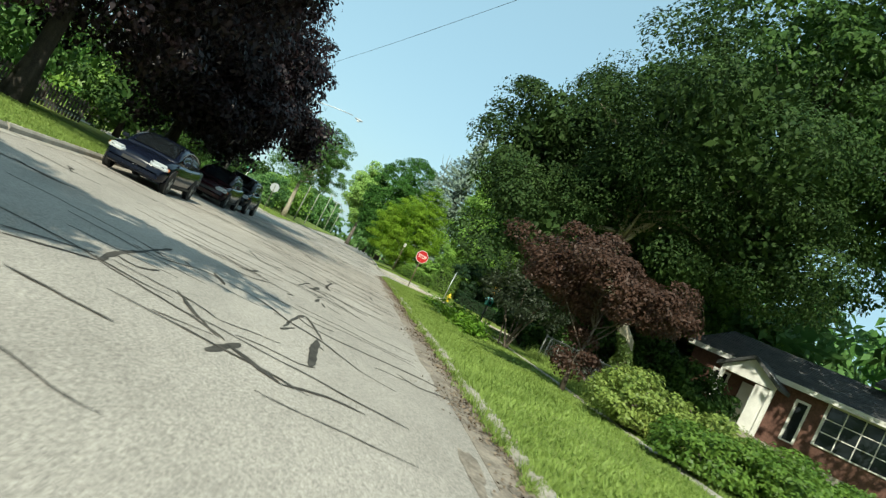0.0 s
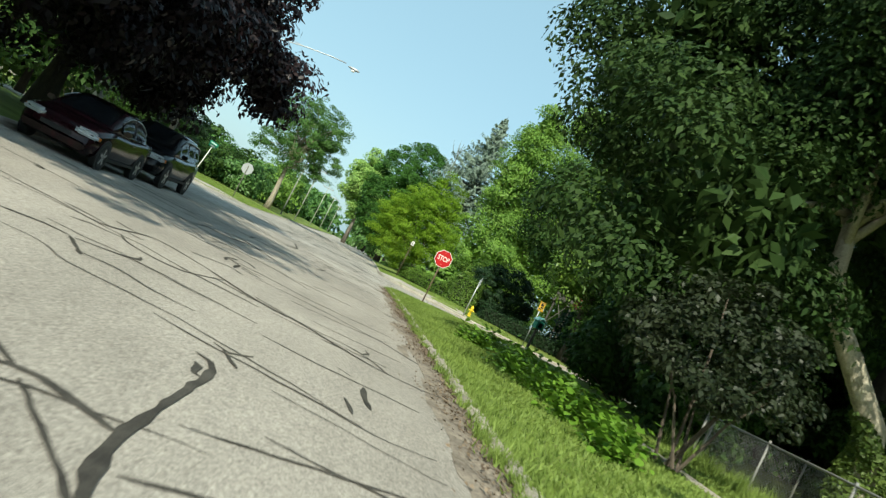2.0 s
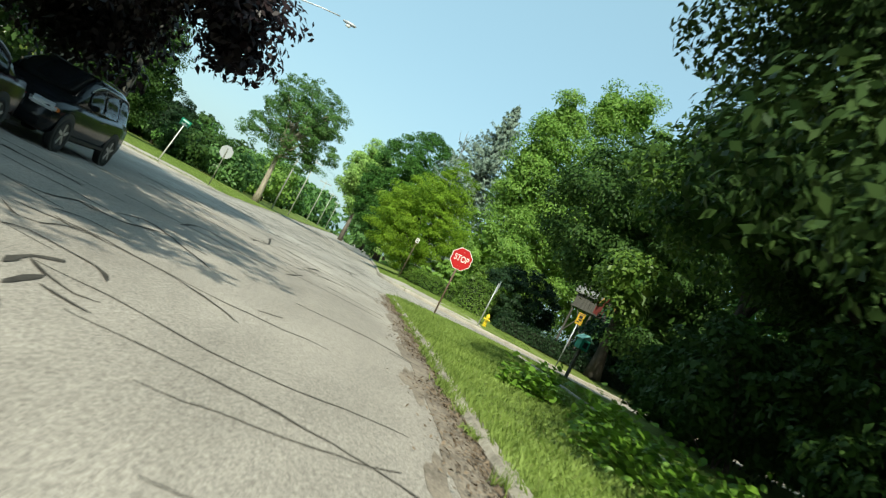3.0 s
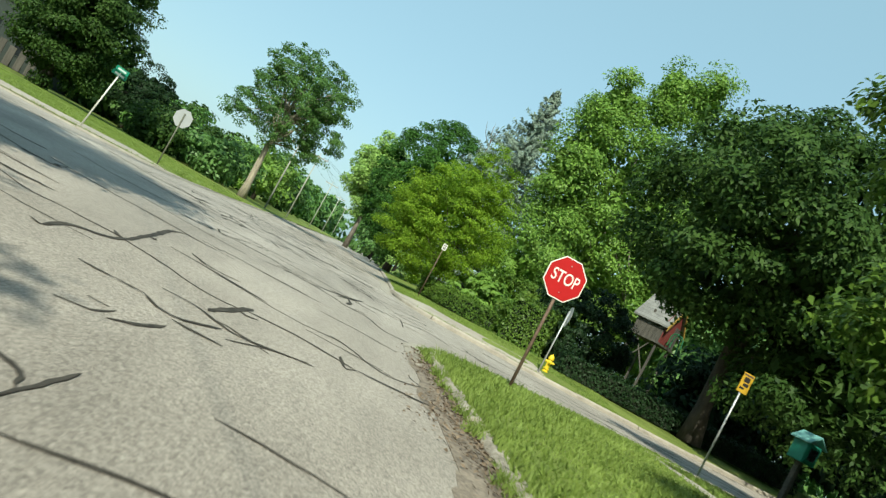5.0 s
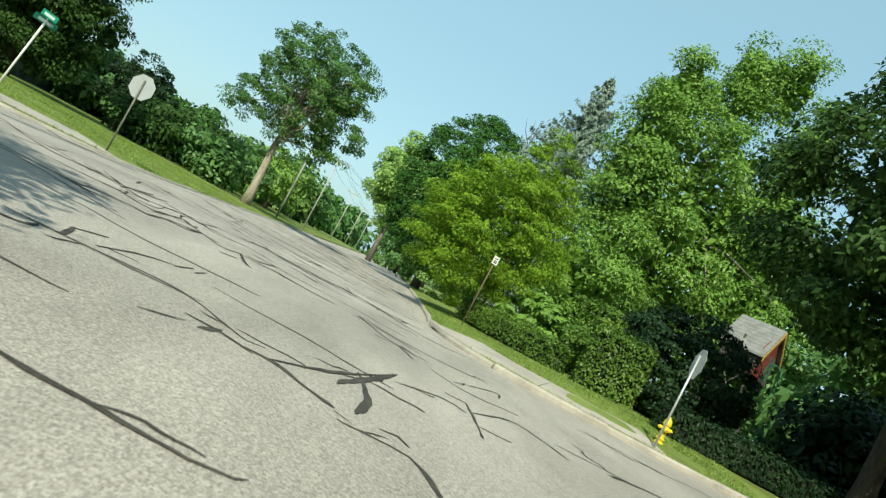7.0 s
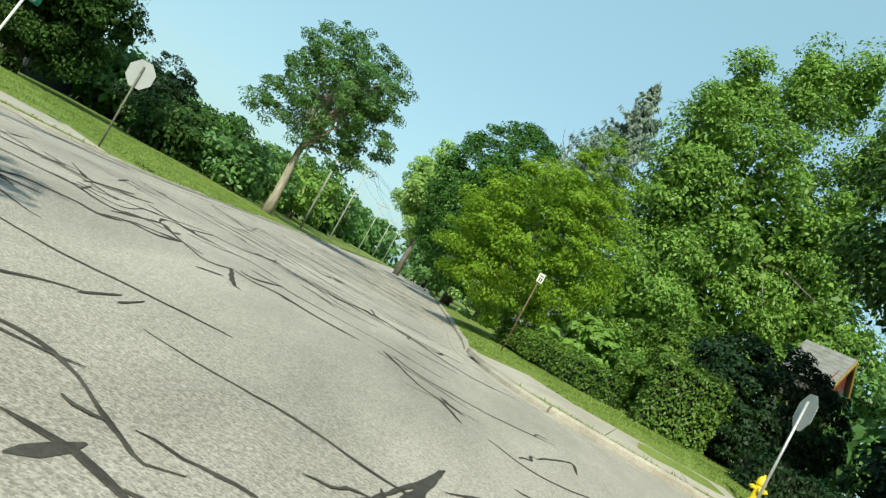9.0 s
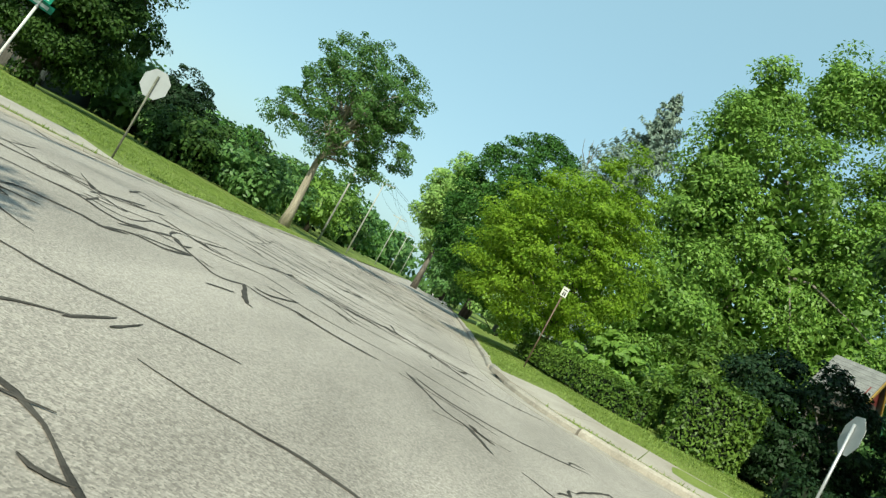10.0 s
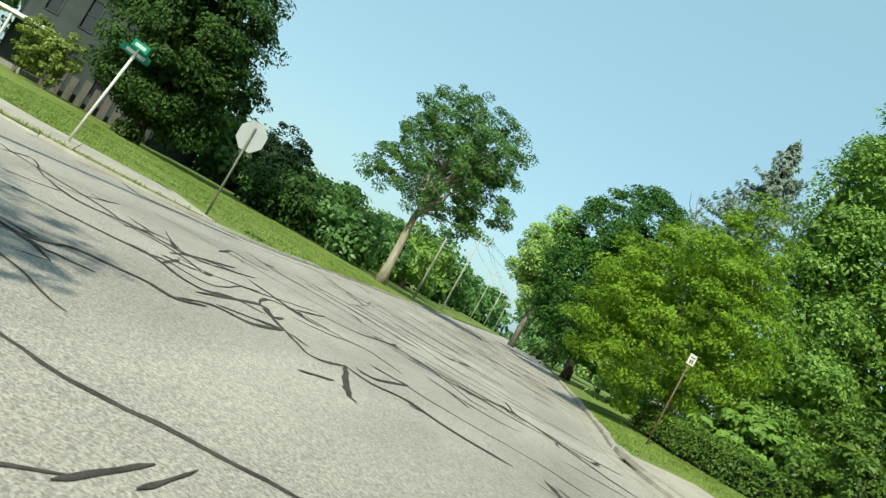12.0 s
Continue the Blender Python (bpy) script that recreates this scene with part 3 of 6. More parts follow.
slab_run("pavement_far_left", "pale concrete apron round the corner below the street sign", [(-10.75, 73.2), (-11.95, 71.6), (-13.4, 70.6), (-16, 70.3), (-26, 71.4)], 2.5, lambda x, y: lawn_height("lawn_far_left", x, y) + 0.02)

# ---- tar seals on the cracks ----
crack_rng = random.Random(11)


def crack(points, w, blobs=0.0):
    """A tar seal along the points, of uneven width, a few millimetres proud."""
    n = len(points)
    lift = crack_rng.uniform(0.0, 0.006)
    half, g = [], 0.0
    for i in range(n):
        g = 0.86 * g + crack_rng.gauss(0, 0.15)
        k = min(1.6, max(0.35, 0.85 + g))
        if crack_rng.random() < blobs:
            g += crack_rng.uniform(0.3, 0.7)
        end = min(i, n - 1 - i) / max(1.5, 0.25 * n)
        half.append(w * k * min(1.0, 0.22 + 0.95 * end ** 0.6))
    bm = bmesh.new()
    rows = []
    for i, (x, y) in enumerate(points):
        x0, y0 = points[max(i - 1, 0)]
        x1, y1 = points[min(i + 1, n - 1)]
        d = math.hypot(x1 - x0, y1 - y0) or 1
        nx, ny = -(y1 - y0) / d, (x1 - x0) / d
        h = half[i] * (0.78 + 0.22 * abs(x1 - x0) / d)
        rows.append([bm.verts.new((x + nx * h * e, y + ny * h * e, z)) for e, z in ((-1 - crack_rng.uniform(-0.25, 0.3), 0.003 + lift), (-0.55, 0.006 + lift), (0.55, 0.006 + lift), (1 + crack_rng.uniform(-0.25, 0.3), 0.003 + lift))])
    for q, r in zip(rows, rows[1:]):
        for k in range(3):
            bm.faces.new((q[k], q[k + 1], r[k + 1], r[k]))
    return part("crack_seal", bm, "tar", road)


def wander(x, y, heading, length, bend, step=0.3):
    pts = [(x, y)]
    turn = 0.0
    for i in range(int(length / step)):
        turn = 0.75 * turn + crack_rng.gauss(0, bend)
        a = heading + turn
        x, y = x + math.cos(a) * step, y + math.sin(a) * step
        pts.append((x, y))
    return pts


ALONG = math.atan2(1, SLANT)


def seam(x0, y0, x1, y1, w=0.02):
    """A crack that crosses the street between two places, wavering, with short side branches and clots."""
    n = max(4, int(math.hypot(x1 - x0, y1 - y0) / 0.16))
    pts, e, f = [], 0.0, 0.0
    for i in range(n + 1):
        u = i / n
        f = 0.8 * f + crack_rng.gauss(0, 0.034)
        e = 0.97 * e + f
        k = math.sin(u * math.pi) ** 0.5
        pts.append((x0 + (x1 - x0) * u - e * 0.25 * k * (y1 - y0 > 0), y0 + (y1 - y0) * u + e * k))
    crack(pts, w, 0.03)
    for i in range(int(n / 7)):
        if crack_rng.random() < 0.8:
            x, y = crack_rng.choice(pts)
            a = crack_rng.choice((0, math.pi)) + crack_rng.gauss(0, 0.7)
            crack(wander(x, y, a, crack_rng.uniform(0.3, 1.3), 0.45, 0.1), w * 1.15, 0.16)
            if crack_rng.random() < 0.4:
                crack(wander(x, y, a + 2 + crack_rng.gauss(0, 0.4), crack_rng.uniform(0.2, 0.6), 0.6, 0.08), w * 1.7, 0.35)


def tar(w, *places):
    """A sealed crack that runs through a few places: it wavers, swells and thins, and throws out short spurs."""
    line = smooth_line(places, 0.12 if w < 0.04 else 0.06)
    n = len(line)
    e, pts = Vector((0, 0)), []
    for i, (x, y) in enumerate(line):
        e = e * 0.82 + Vector((crack_rng.gauss(0, 0.006), crack_rng.gauss(0, 0.014)))
        k = min(1, i / 3, (n - 1 - i) / 3)
        pts.append((x + e.x * k, y + e.y * k))
    crack(pts, w, 0.04 if w < 0.03 else 0.15)
    for i in range(n // 9):
        if crack_rng.random() < 0.4:
            x, y = crack_rng.choice(pts)
            crack(wander(x, y, crack_rng.choice((0, math.pi)) + crack_rng.gauss(0, 0.6), crack_rng.uniform(0.2, 0.8), 0.4, 0.08), w * 0.7, 0.15)


# the seals that stand out along the way
tar(0.021, (-1.5, 9.2), (-0.65, 9.1))
tar(0.034, (-0.05, 10.2), (0.5, 9.7))
tar(0.021, (0.5, 9.7), (0.85, 10.1), (1.2, 10.1))
tar(0.0366, (-0.1, 9.6), (0, 10.5))
tar(0.021, (-0.7, 10.1), (-0.2, 10.3))
tar(0.021, (-2.05, 10.2), (-1.55, 11.1))
tar(0.021, (-1.55, 11.1), (-0.35, 10.6), (-0.1, 10.3))
tar(0.021, (-0.1, 10.8), (0.15, 10.9), (0.5, 10.9), (0.65, 11.1))
tar(0.021, (-2.2, 10.5), (-1.7, 11.4))
tar(0.032, (-0.9, 11.6), (-0.4, 10.7), (-0.15, 10.3))
tar(0.021, (-1.55, 11.5), (-0.75, 11.4), (-0.35, 11.1))
tar(0.036, (0.5, 12.9), (0.6, 11))
tar(0.021, (-1.65, 11.9), (-1.4, 11.8), (-1.3, 12.3))
tar(0.032, (-1.65, 11.3), (-1.55, 11.2), (-1.7, 12), (-1.85, 14.7))
tar(0.034, (0.1, 12.4), (0.2, 13))
tar(0.021, (-0.9, 14.1), (-0.4, 13.9), (0.1, 13.3), (0.6, 12.9), (1.1, 12.2), (1.5, 12))
tar(0.026, (0.1, 12.7), (0.15, 14.6), (0.55, 13.1))
tar(0.021, (1.55, 13.4), (1.85, 13.2), (2.4, 13.6))
tar(0.021, (0.1, 14.1), (0.55, 13.7), (1.9, 14.1), (2.55, 13.9))
tar(0.021, (-1.95, 13.3), (-1.6, 13.3), (-1.2, 14.1), (-0.9, 13.9))
tar(0.033, (-1.15, 14.4), (-0.85, 13.7))
tar(0.033, (-1.5, 14.1), (-1.35, 13.9))
tar(0.026, (-1.25, 15.9), (-1, 16), (-0.85, 16.2), (-0.7, 16.7))
tar(0.032, (-0.35, 16.3), (-0.25, 16.6))
tar(0.021, (-0.7, 16.7), (-0.5, 16.6), (-0.3, 16.7))
tar(0.033, (-1.25, 16.7), (-1.1, 17.1), (-1.1, 17.7))
tar(0.034, (-1.1, 17.1), (-0.9, 17))
tar(0.021, (-2.3, 17.1), (-1.25, 17.1), (-0.55, 16.7))
tar(0.021, (-1.7, 17.3), (-1.35, 17.1), (-1.1, 17.2))
tar(0.021, (0.25, 17.5), (0.55, 17.2))
tar(0.033, (0.15, 17.6), (0.25, 17.1))
tar(0.034, (0.05, 18.2), (0.05, 17.3))
tar(0.021, (-1.65, 17.7), (-1.15, 17.6), (-0.9, 17.7), (-0.65, 17.9))
tar(0.026, (0.15, 18.7), (0.55, 18.6), (0.85, 18.3))
tar(0.034, (0, 18.2), (0.05, 18.7), (0.25, 18.8))
tar(0.021, (-0.25, 18.6), (0.2, 18.9), (0.6, 18.7))
tar(0.021, (-0.6, 18.5), (-0.35, 18.9))
tar(0.026, (-0.2, 19.3), (-0.05, 19.8), (0.1, 19.3))
tar(0.0352, (-0.45, 18.8), (-0.4, 20.6))
tar(0.0352, (-0.4, 19.6), (-0.25, 19.4), (-0.2, 20.7))
tar(0.021, (0.05, 20.4), (0.55, 19.8), (1, 19.5))
tar(0.021, (-3.3, 19.7), (-2.8, 20), (-2.15, 20), (-1.6, 20.3), (-0.8, 20))
tar(0.026, (-1.85, 21.1), (-1.45, 20.1), (-1.05, 20.6))
tar(0.032, (-1.9, 21.1), (-1.85, 21.7), (-1.5, 21.3), (-1.35, 21.3))
tar(0.026, (-0.65, 22.3), (0.05, 21.3))
tar(0.021, (0, 21.8), (0.55, 22), (1.25, 21.7))
tar(0.032, (0.8, 21.7), (0.95, 22))
tar(0.021, (-1.2, 21.8), (-0.75, 22.4), (-0.1, 22.2))
tar(0.021, (-1.95, 22.9), (-1.3, 22.9), (-0.7, 22.4))
tar(0.021, (0, 22.7), (1.75, 23.6))
tar(0.034, (-0.35, 24.4), (-0.15, 24.1), (-0.15, 22.2), (0, 21.4))
tar(0.0352, (-0.25, 24.9), (-0.05, 24.5))
tar(0.032, (-0.35, 25), (-0.2, 24.9), (-0.05, 25.2))
tar(0.032, (0.75, 25.4), (0.85, 24.9))
tar(0.033, (0.9, 26.3), (1, 25.4))
tar(0.021, (-1.9, 26), (-1.55, 26.1), (-1.15, 25.9), (-0.75, 25.9))
tar(0.0352, (-2.25, 26.6), (-1.85, 25.9))
tar(0.021, (-2.85, 26.3), (-2.5, 26.6), (-2.25, 26.6))
tar(0.021, (0.6, 26.7), (0.75, 26.6))
tar(0.021, (-2.2, 26.6), (-1.65, 27), (-0.65, 27))
tar(0.032, (-1.9, 26.9), (-1.75, 27.2), (-1.8, 27.5))
tar(0.026, (-2.4, 28.5), (-2.05, 28), (-1.45, 28), (-1.15, 29))
tar(0.021, (-3.9, 28.3), (-3.3, 28.5), (-2.65, 28.6), (-2.35, 29.7), (-1.65, 29.5), (-0.55, 28.6), (-0.05, 28.6), (0.6, 28.2), (1.15, 28), (1.95, 28.2))
tar(0.021, (-0.7, 28.9), (0, 28.6), (0.7, 28.6), (1.15, 28))
tar(0.032, (-1.25, 28.8), (-0.6, 28.6))
tar(0.021, (-1.95, 30.3), (-1.5, 30.9), (-1.2, 30.6))
tar(0.021, (-1.1, 31.2), (0.1, 31.3), (1.15, 31), (1.9, 30.4))
tar(0.034, (-1.5, 31.8), (-1.45, 31.1))
tar(0.021, (-1.4, 31.5), (-1, 31.4))
tar(0.0352, (-1.75, 32.1), (-1.5, 31.8))
tar(0.026, (-1.55, 31.9), (-1.25, 31.7), (-1.1, 31.8))
tar(0.0352, (-1.7, 31.6), (-1.8, 32.1), (-1.7, 32.6))
tar(0.026, (-2.35, 32.8), (-2.25, 33.1), (-1.6, 33), (-1.35, 32.6))
tar(0.026, (-2.9, 33.9), (-2.55, 33.5), (-2.45, 33.7), (-2.4, 34.3), (-2.1, 34.5), (-1.55, 34.5), (-0.8, 34.1), (-0.45, 33.7))
tar(0.021, (-2.9, 34.9), (-2.6, 35.4), (-2.1, 35.3))
tar(0.021, (-0.5, 35.1), (-0.25, 35.5))
tar(0.021, (-3.8, 35.5), (-3.35, 35.8), (-3.25, 36.7), (-2.75, 36.7), (-2.45, 37.8), (-1.8, 37.9))
tar(0.021, (-3.05, 37.5), (-2.8, 38.4), (-1.45, 36.6))
tar(0.021, (-0.35, 37.6), (0.85, 37.9), (1.75, 37.4))
tar(0.034, (-2.95, 40.5), (-3.05, 42), (-2.8, 42.3))
tar(0.021, (-2.8, 42.3), (-2.2, 41.9))
tar(0.032, (-1.05, 41.5), (-0.9, 43.3))
tar(0.026, (-1.55, 44.4), (-1.35, 44.5), (-1.3, 44.8))
tar(0.0352, (-1.25, 44.5), (-1.15, 44.7), (-1.05, 45.1))
tar(0.026, (-1.5, 44.8), (-1.35, 44.8))
tar(0.021, (-1.1, 45.4), (-0.7, 45.4))
tar(0.032, (-1.45, 45.8), (-1.15, 45.5), (-0.85, 46))
tar(0.034, (-1.7, 45.8), (-1.45, 45.8))
tar(0.026, (-2, 45.8), (-1.7, 45.8))
tar(0.021, (-0.75, 45.7), (-0.4, 46.3), (-0.1, 46.5))
tar(0.021, (-1.5, 46.4), (-1.2, 46.4), (-0.8, 46.1), (-0.5, 46.2), (-0.15, 46.5))
tar(0.032, (-1.1, 46.5), (-0.95, 47.9))
tar(0.034, (-1.05, 47.4), (-0.9, 47.3), (-0.8, 47.4))
tar(0.026, (0.05, 47.9), (0.15, 47.3), (0.25, 47.5))
tar(0.021, (-0.95, 47.6), (-0.5, 47.7), (0.25, 47.5))
tar(0.021, (0.25, 47.5), (1.2, 47.8))
tar(0.021, (-4, 48.3), (-3.45, 48), (-3.1, 48.1), (-2.1, 47.9), (-1.55, 47.5), (-1.15, 47.4), (-0.95, 47.6))
tar(0.032, (-2.75, 46.5), (-2.6, 46.4), (-2.65, 47.2), (-2.45, 48.1), (-2.9, 51.1), (-2.85, 51.9))
tar(0.032, (1.05, 50.6), (1.2, 47.6))
tar(0.021, (-2, 49.4), (-0.65, 48.8), (0, 49), (0.55, 48.3), (1.15, 49))
tar(0.021, (-2.35, 49.4), (-1.65, 49.3), (-1, 49))
tar(0.034, (-2.2, 49.9), (-1.9, 49.5))
tar(0.026, (-1.95, 49.6), (-1.8, 49.5), (-1.65, 49.5), (-1.45, 49.6))
tar(0.033, (-2.4, 52.2), (-2.35, 52.3))
tar(0.021, (-2.7, 52.3), (-2.4, 52.3), (-2.15, 52.5), (-0.9, 52.4), (-0.65, 52.5))
tar(0.032, (-2.4, 52.6), (-2.35, 52.6))
tar(0.032, (0.45, 53.5), (0.55, 53.6))
tar(0.026, (0.35, 53.8), (0.5, 53.5), (0.95, 53.7))
tar(0.026, (-0.45, 54.5), (0.1, 54.5), (0.35, 53.8))
tar(0.032, (-0.5, 54.7), (-0.35, 54.6))
tar(0.0352, (-0.15, 54.9), (0, 55), (0.1, 54.8))
tar(0.021, (-2.05, 54.7), (-1.8, 55.1))
tar(0.026, (-1.1, 55.3), (-0.5, 54.8))
tar(0.034, (-1.7, 55.1), (-1.6, 55.5))
tar(0.033, (-1.35, 55.3), (-1.1, 55.3), (-0.85, 55.1))
tar(0.026, (-1.9, 55.4), (-1.6, 55.4), (-1.25, 55.2))
tar(0.026, (-3.95, 55.3), (-3.45, 55.5), (-3.45, 55.9))
tar(0.032, (-0.5, 57), (-0.3, 55.8), (-0.35, 55))
tar(0.021, (-3.25, 56), (-2.3, 56.3), (-1.4, 55.6), (-1.25, 55.7))
tar(0.0366, (-3.4, 55.9), (-3.3, 56), (-3.5, 56.7))
tar(0.026, (-1.15, 55.3), (-0.65, 56.4), (-0.1, 58.3))
tar(0.032, (-3.5, 56.6), (-3.35, 57.2))
tar(0.021, (-3.1, 56.3), (-3, 57.2), (-2.75, 57.7))
tar(0.034, (-0.6, 55.8), (-0.1, 58.3))
tar(0.032, (-2.75, 57.6), (-2.7, 58.2))
tar(0.034, (0.85, 59.1), (0.9, 57))
tar(0.0352, (-2.6, 57.9), (-2.6, 58.4))
tar(0.021, (-0.1, 57.7), (0.5, 58.4), (0.8, 58.2))
tar(0.026, (0.9, 58.5), (1.55, 59.7), (1.95, 59.4), (2.25, 58.8))
tar(0.032, (-5, 60.1), (-4.9, 60.3))
tar(0.026, (-5.5, 60.4), (-5.4, 60.6), (-4.9, 60.3))
tar(0.021, (0.4, 60.9), (0.95, 60.4), (1.85, 60.9))
tar(0.026, (-5.75, 60.7), (-5.35, 60.8), (-5.35, 61.2), (-4.85, 61.6), (-4.6, 61.6), (-4.5, 62.1))
tar(0.0294, (-0.15, 62), (0.15, 61.6))
tar(0.0294, (1.05, 61.4), (1.7, 62.7), (1.65, 61.9))
tar(0.0329, (-3.35, 61.7), (-3.15, 62.2))
tar(0.0402, (-0.15, 62.1), (-0.05, 62))
tar(0.0346, (-1.05, 63.6), (-0.45, 62.1), (-0.15, 61.8), (0.1, 61))
tar(0.0374, (-3.4, 63.4), (-2.9, 61.9), (-2.8, 61.8))
tar(0.0329, (-4.6, 61.5), (-4.55, 62.4), (-4.25, 62.6), (-4.15, 63.3))
tar(0.0294, (-7.05, 62.2), (-6.1, 62.8), (-5.85, 63.1), (-5, 62.8), (-4.9, 63.5), (-4.55, 63.7))
tar(0.036, (-4.6, 62.5), (-4.15, 63.4))
tar(0.0294, (-0.9, 63.6), (-0.4, 63.1), (0.5, 63), (1.6, 63.6))
tar(0.0329, (-3.4, 63.4), (-3.05, 63.2), (-2.65, 63.5), (-2.1, 63.3), (-1.4, 63.3))
tar(0.0346, (-4.15, 63.4), (-3.6, 62.8), (-3.4, 63.4))
tar(0.0294, (-5.7, 63.4), (-5.2, 63.5), (-5.4, 64.8))
tar(0.0294, (-7.75, 63), (-7.6, 63.5), (-7.65, 64))
tar(0.0329, (-5.6, 63.1), (-5.9, 64))
tar(0.0329, (-4.7, 64), (-4.15, 63.4))
tar(0.0346, (-3.35, 63.7), (-3.1, 63.7), (-2.9, 64.7))
tar(0.0346, (-4.85, 62.5), (-4.85, 64.2), (-4.5, 63.8), (-4.5, 64.2))
tar(0.0294, (-8.05, 64.2), (-7.35, 63.9), (-7.05, 64.4), (-6.45, 64.8))
tar(0.0294, (-6, 64.1), (-5.6, 64.4), (-5.35, 65.4))
tar(0.0294, (-9.1, 64.5), (-9.3, 65.4), (-8.2, 64.3), (-7.85, 64.6), (-8.15, 66))
tar(0.0329, (-6.8, 64.1), (-6.9, 64.8), (-6.75, 65.2), (-6.3, 64.7), (-6.3, 66.5))
tar(0.0294, (-6.1, 64.1), (-6.25, 65.2), (-6, 66.1))
tar(0.0294, (-5.4, 64.8), (-5, 66.9))
tar(0.0294, (-4.6, 64.8), (-4.25, 65.1), (-3.85, 65.9), (-3.15, 65.5))
tar(0.0329, (-4.85, 64.2), (-5.1, 65.1), (-4.9, 65.8), (-4.85, 67))
tar(0.0294, (-7.3, 66), (-6.2, 64.8), (-6, 66.7))
tar(0.0294, (-5, 66.9), (-4.4, 67.3), (-4, 68.6), (-3.2, 68.3), (-2.3, 67))
tar(0.0294, (-2.5, 67.8), (-2.15, 68.6), (-1.55, 69), (-0.3, 67.6), (0.45, 67.1), (1.4, 67.6))
tar(0.0294, (-4.3, 67.9), (-3.95, 69.1))
tar(0.0329, (-7.05, 67.4), (-7.5, 68.9), (-7.1, 68.8), (-6.8, 69.1))
tar(0.0346, (-1.95, 70.3), (-1.75, 69.2), (-1.5, 68.7))
tar(0.0294, (-11.1, 68.8), (-10.85, 69.9), (-9.9, 69.5), (-9.6, 71.5))
tar(0.0294, (-5.2, 72.7), (-2.8, 70.7))
tar(0.0294, (-9.25, 76.7), (-8.55, 77.8), (-6, 74.2))
tar(0.036, (-1.55, 76.6), (-1, 77.2))
# hairline seals that cross the street side by side
for i in range(78):
    y = 8.5 + (i * 0.78 if i < 28 else 21.84 + (i - 28) * 1.5) + crack_rng.uniform(-0.3, 0.3)
    x = crack_rng.uniform(x_left(y) + 1.6, x_right(y) - 1.6)
    ln = min(crack_rng.uniform(1.2, 4.6), x_right(y) - 0.7 - x)
    crack(wander(x, y, crack_rng.gauss(-0.03, 0.12), ln, 0.16, 0.14), crack_rng.uniform(0.009, 0.016) * (1 if y < 40 else 1.3), 0.05)

# seals along the parked cars, down the far street and on the side street
for y0, y1, gap in ((9, 66, 2.6), (66, 128, 1.0)):
    y = y0
    while y < y1:
        x = x_left(y) + crack_rng.uniform(0.3, 2.4 if y1 < 70 else 6.5)
        seam(x, y, min(x + crack_rng.uniform(1.4, 4.5 if y1 > 70 else 2.4), x_right(y) - 0.6), y + crack_rng.gauss(-0.1, 0.35), crack_rng.uniform(0.022, 0.034) * (1.0 if y < 66 else 1.5))
        y += gap * crack_rng.uniform(0.5, 1.5)
for off in (3.2, 6.1):
    y = 72.0
    while y < 125:
        ln = crack_rng.uniform(3.5, 9)
        if crack_rng.random() < 0.5:
            crack(wander(x_left(y) + off + crack_rng.gauss(0, 0.3), y, ALONG, ln, 0.12), 0.02, 0.04)
        y += ln + crack_rng.uniform(0.5, 4)
for sx, sy, n in ((8, 63.0, 9), (15, 66, 8), (-14, 62, 12), (-22, 63, 8)):
    for i in range(n):
        x, y = sx + crack_rng.gauss(0, 3), sy + crack_rng.gauss(0, 2)
        seam(x, y, x + crack_rng.uniform(1.5, 4), y + crack_rng.gauss(0.5, 0.6), 0.026)


# ---- signs and posts ----
def octagon(r, y0, y1, bm=None):
    return prism([(r * math.cos(math.pi / 8 + k * math.pi / 4), r * math.sin(math.pi / 8 + k * math.pi / 4)) for k in range(8)], y0, y1, bm)


def lettering(text, size, squeeze, mat, parent, where):
    """Letters of the built-in font as a thin mesh."""
    cu = bpy.data.curves.new("lettering", "FONT")
    cu.body, cu.size, cu.align_x, cu.align_y, cu.extrude = text, size, "CENTER", "CENTER", 0.0015
    cu.offset = 0.003
    tmp = new("tmp", cu)
    bpy.context.view_layer.update()
    me = bpy.data.meshes.new_from_object(tmp.evaluated_get(bpy.context.evaluated_depsgraph_get()))
    bpy.data.objects.remove(tmp)
    me.transform(Matrix.Diagonal((squeeze, 1, 1, 1)))
    me.materials.clear()
    me.materials.append(M[mat])
    ob = new("lettering", me)
    ob.parent = parent
    ob.matrix_local = where
    return ob


def stop_sign(label, foot, height, turn, post, lean=(0, 0), collar=False):
    """An octagonal stop sign on a post; its face looks along its own -y."""
    x, y, z = foot
    ob = base("stop_sign", pose(x, y, z, lean[0], lean[1], turn), label, "stop sign", "stop signs")
    part("post", tube([(0, 0.035, -0.1), (0, 0.035, height + 0.22)], 0.03, 10), post, ob, smooth=True)
    plate = part("plate", moved(octagon(0.412, -0.002, 0.002), Matrix.Translation((0, -0.005, height))), "sign_back", ob, "bare aluminium back")
    part("border", moved(octagon(0.410, -0.001, 0.001), Matrix.Translation((0, -0.009, height))), "sign_white", plate, "white border")
    part("face", moved(octagon(0.388, -0.001, 0.001), Matrix.Translation((0, -0.0115, height))), "sign_red", plate, "red sign face")
    lettering("STOP", 0.30, 0.76, "sign_white", plate, pose(0, -0.0145, height + 0.005, 90, 0, 0))
    for dz in (-0.25, 0.25):
        part("bolt", moved(lathe([(0.012, 0), (0.012, 0.01)], 8), pose(0, -0.012, height + dz, 90, 0, 0)), "galv", plate)
    return ob


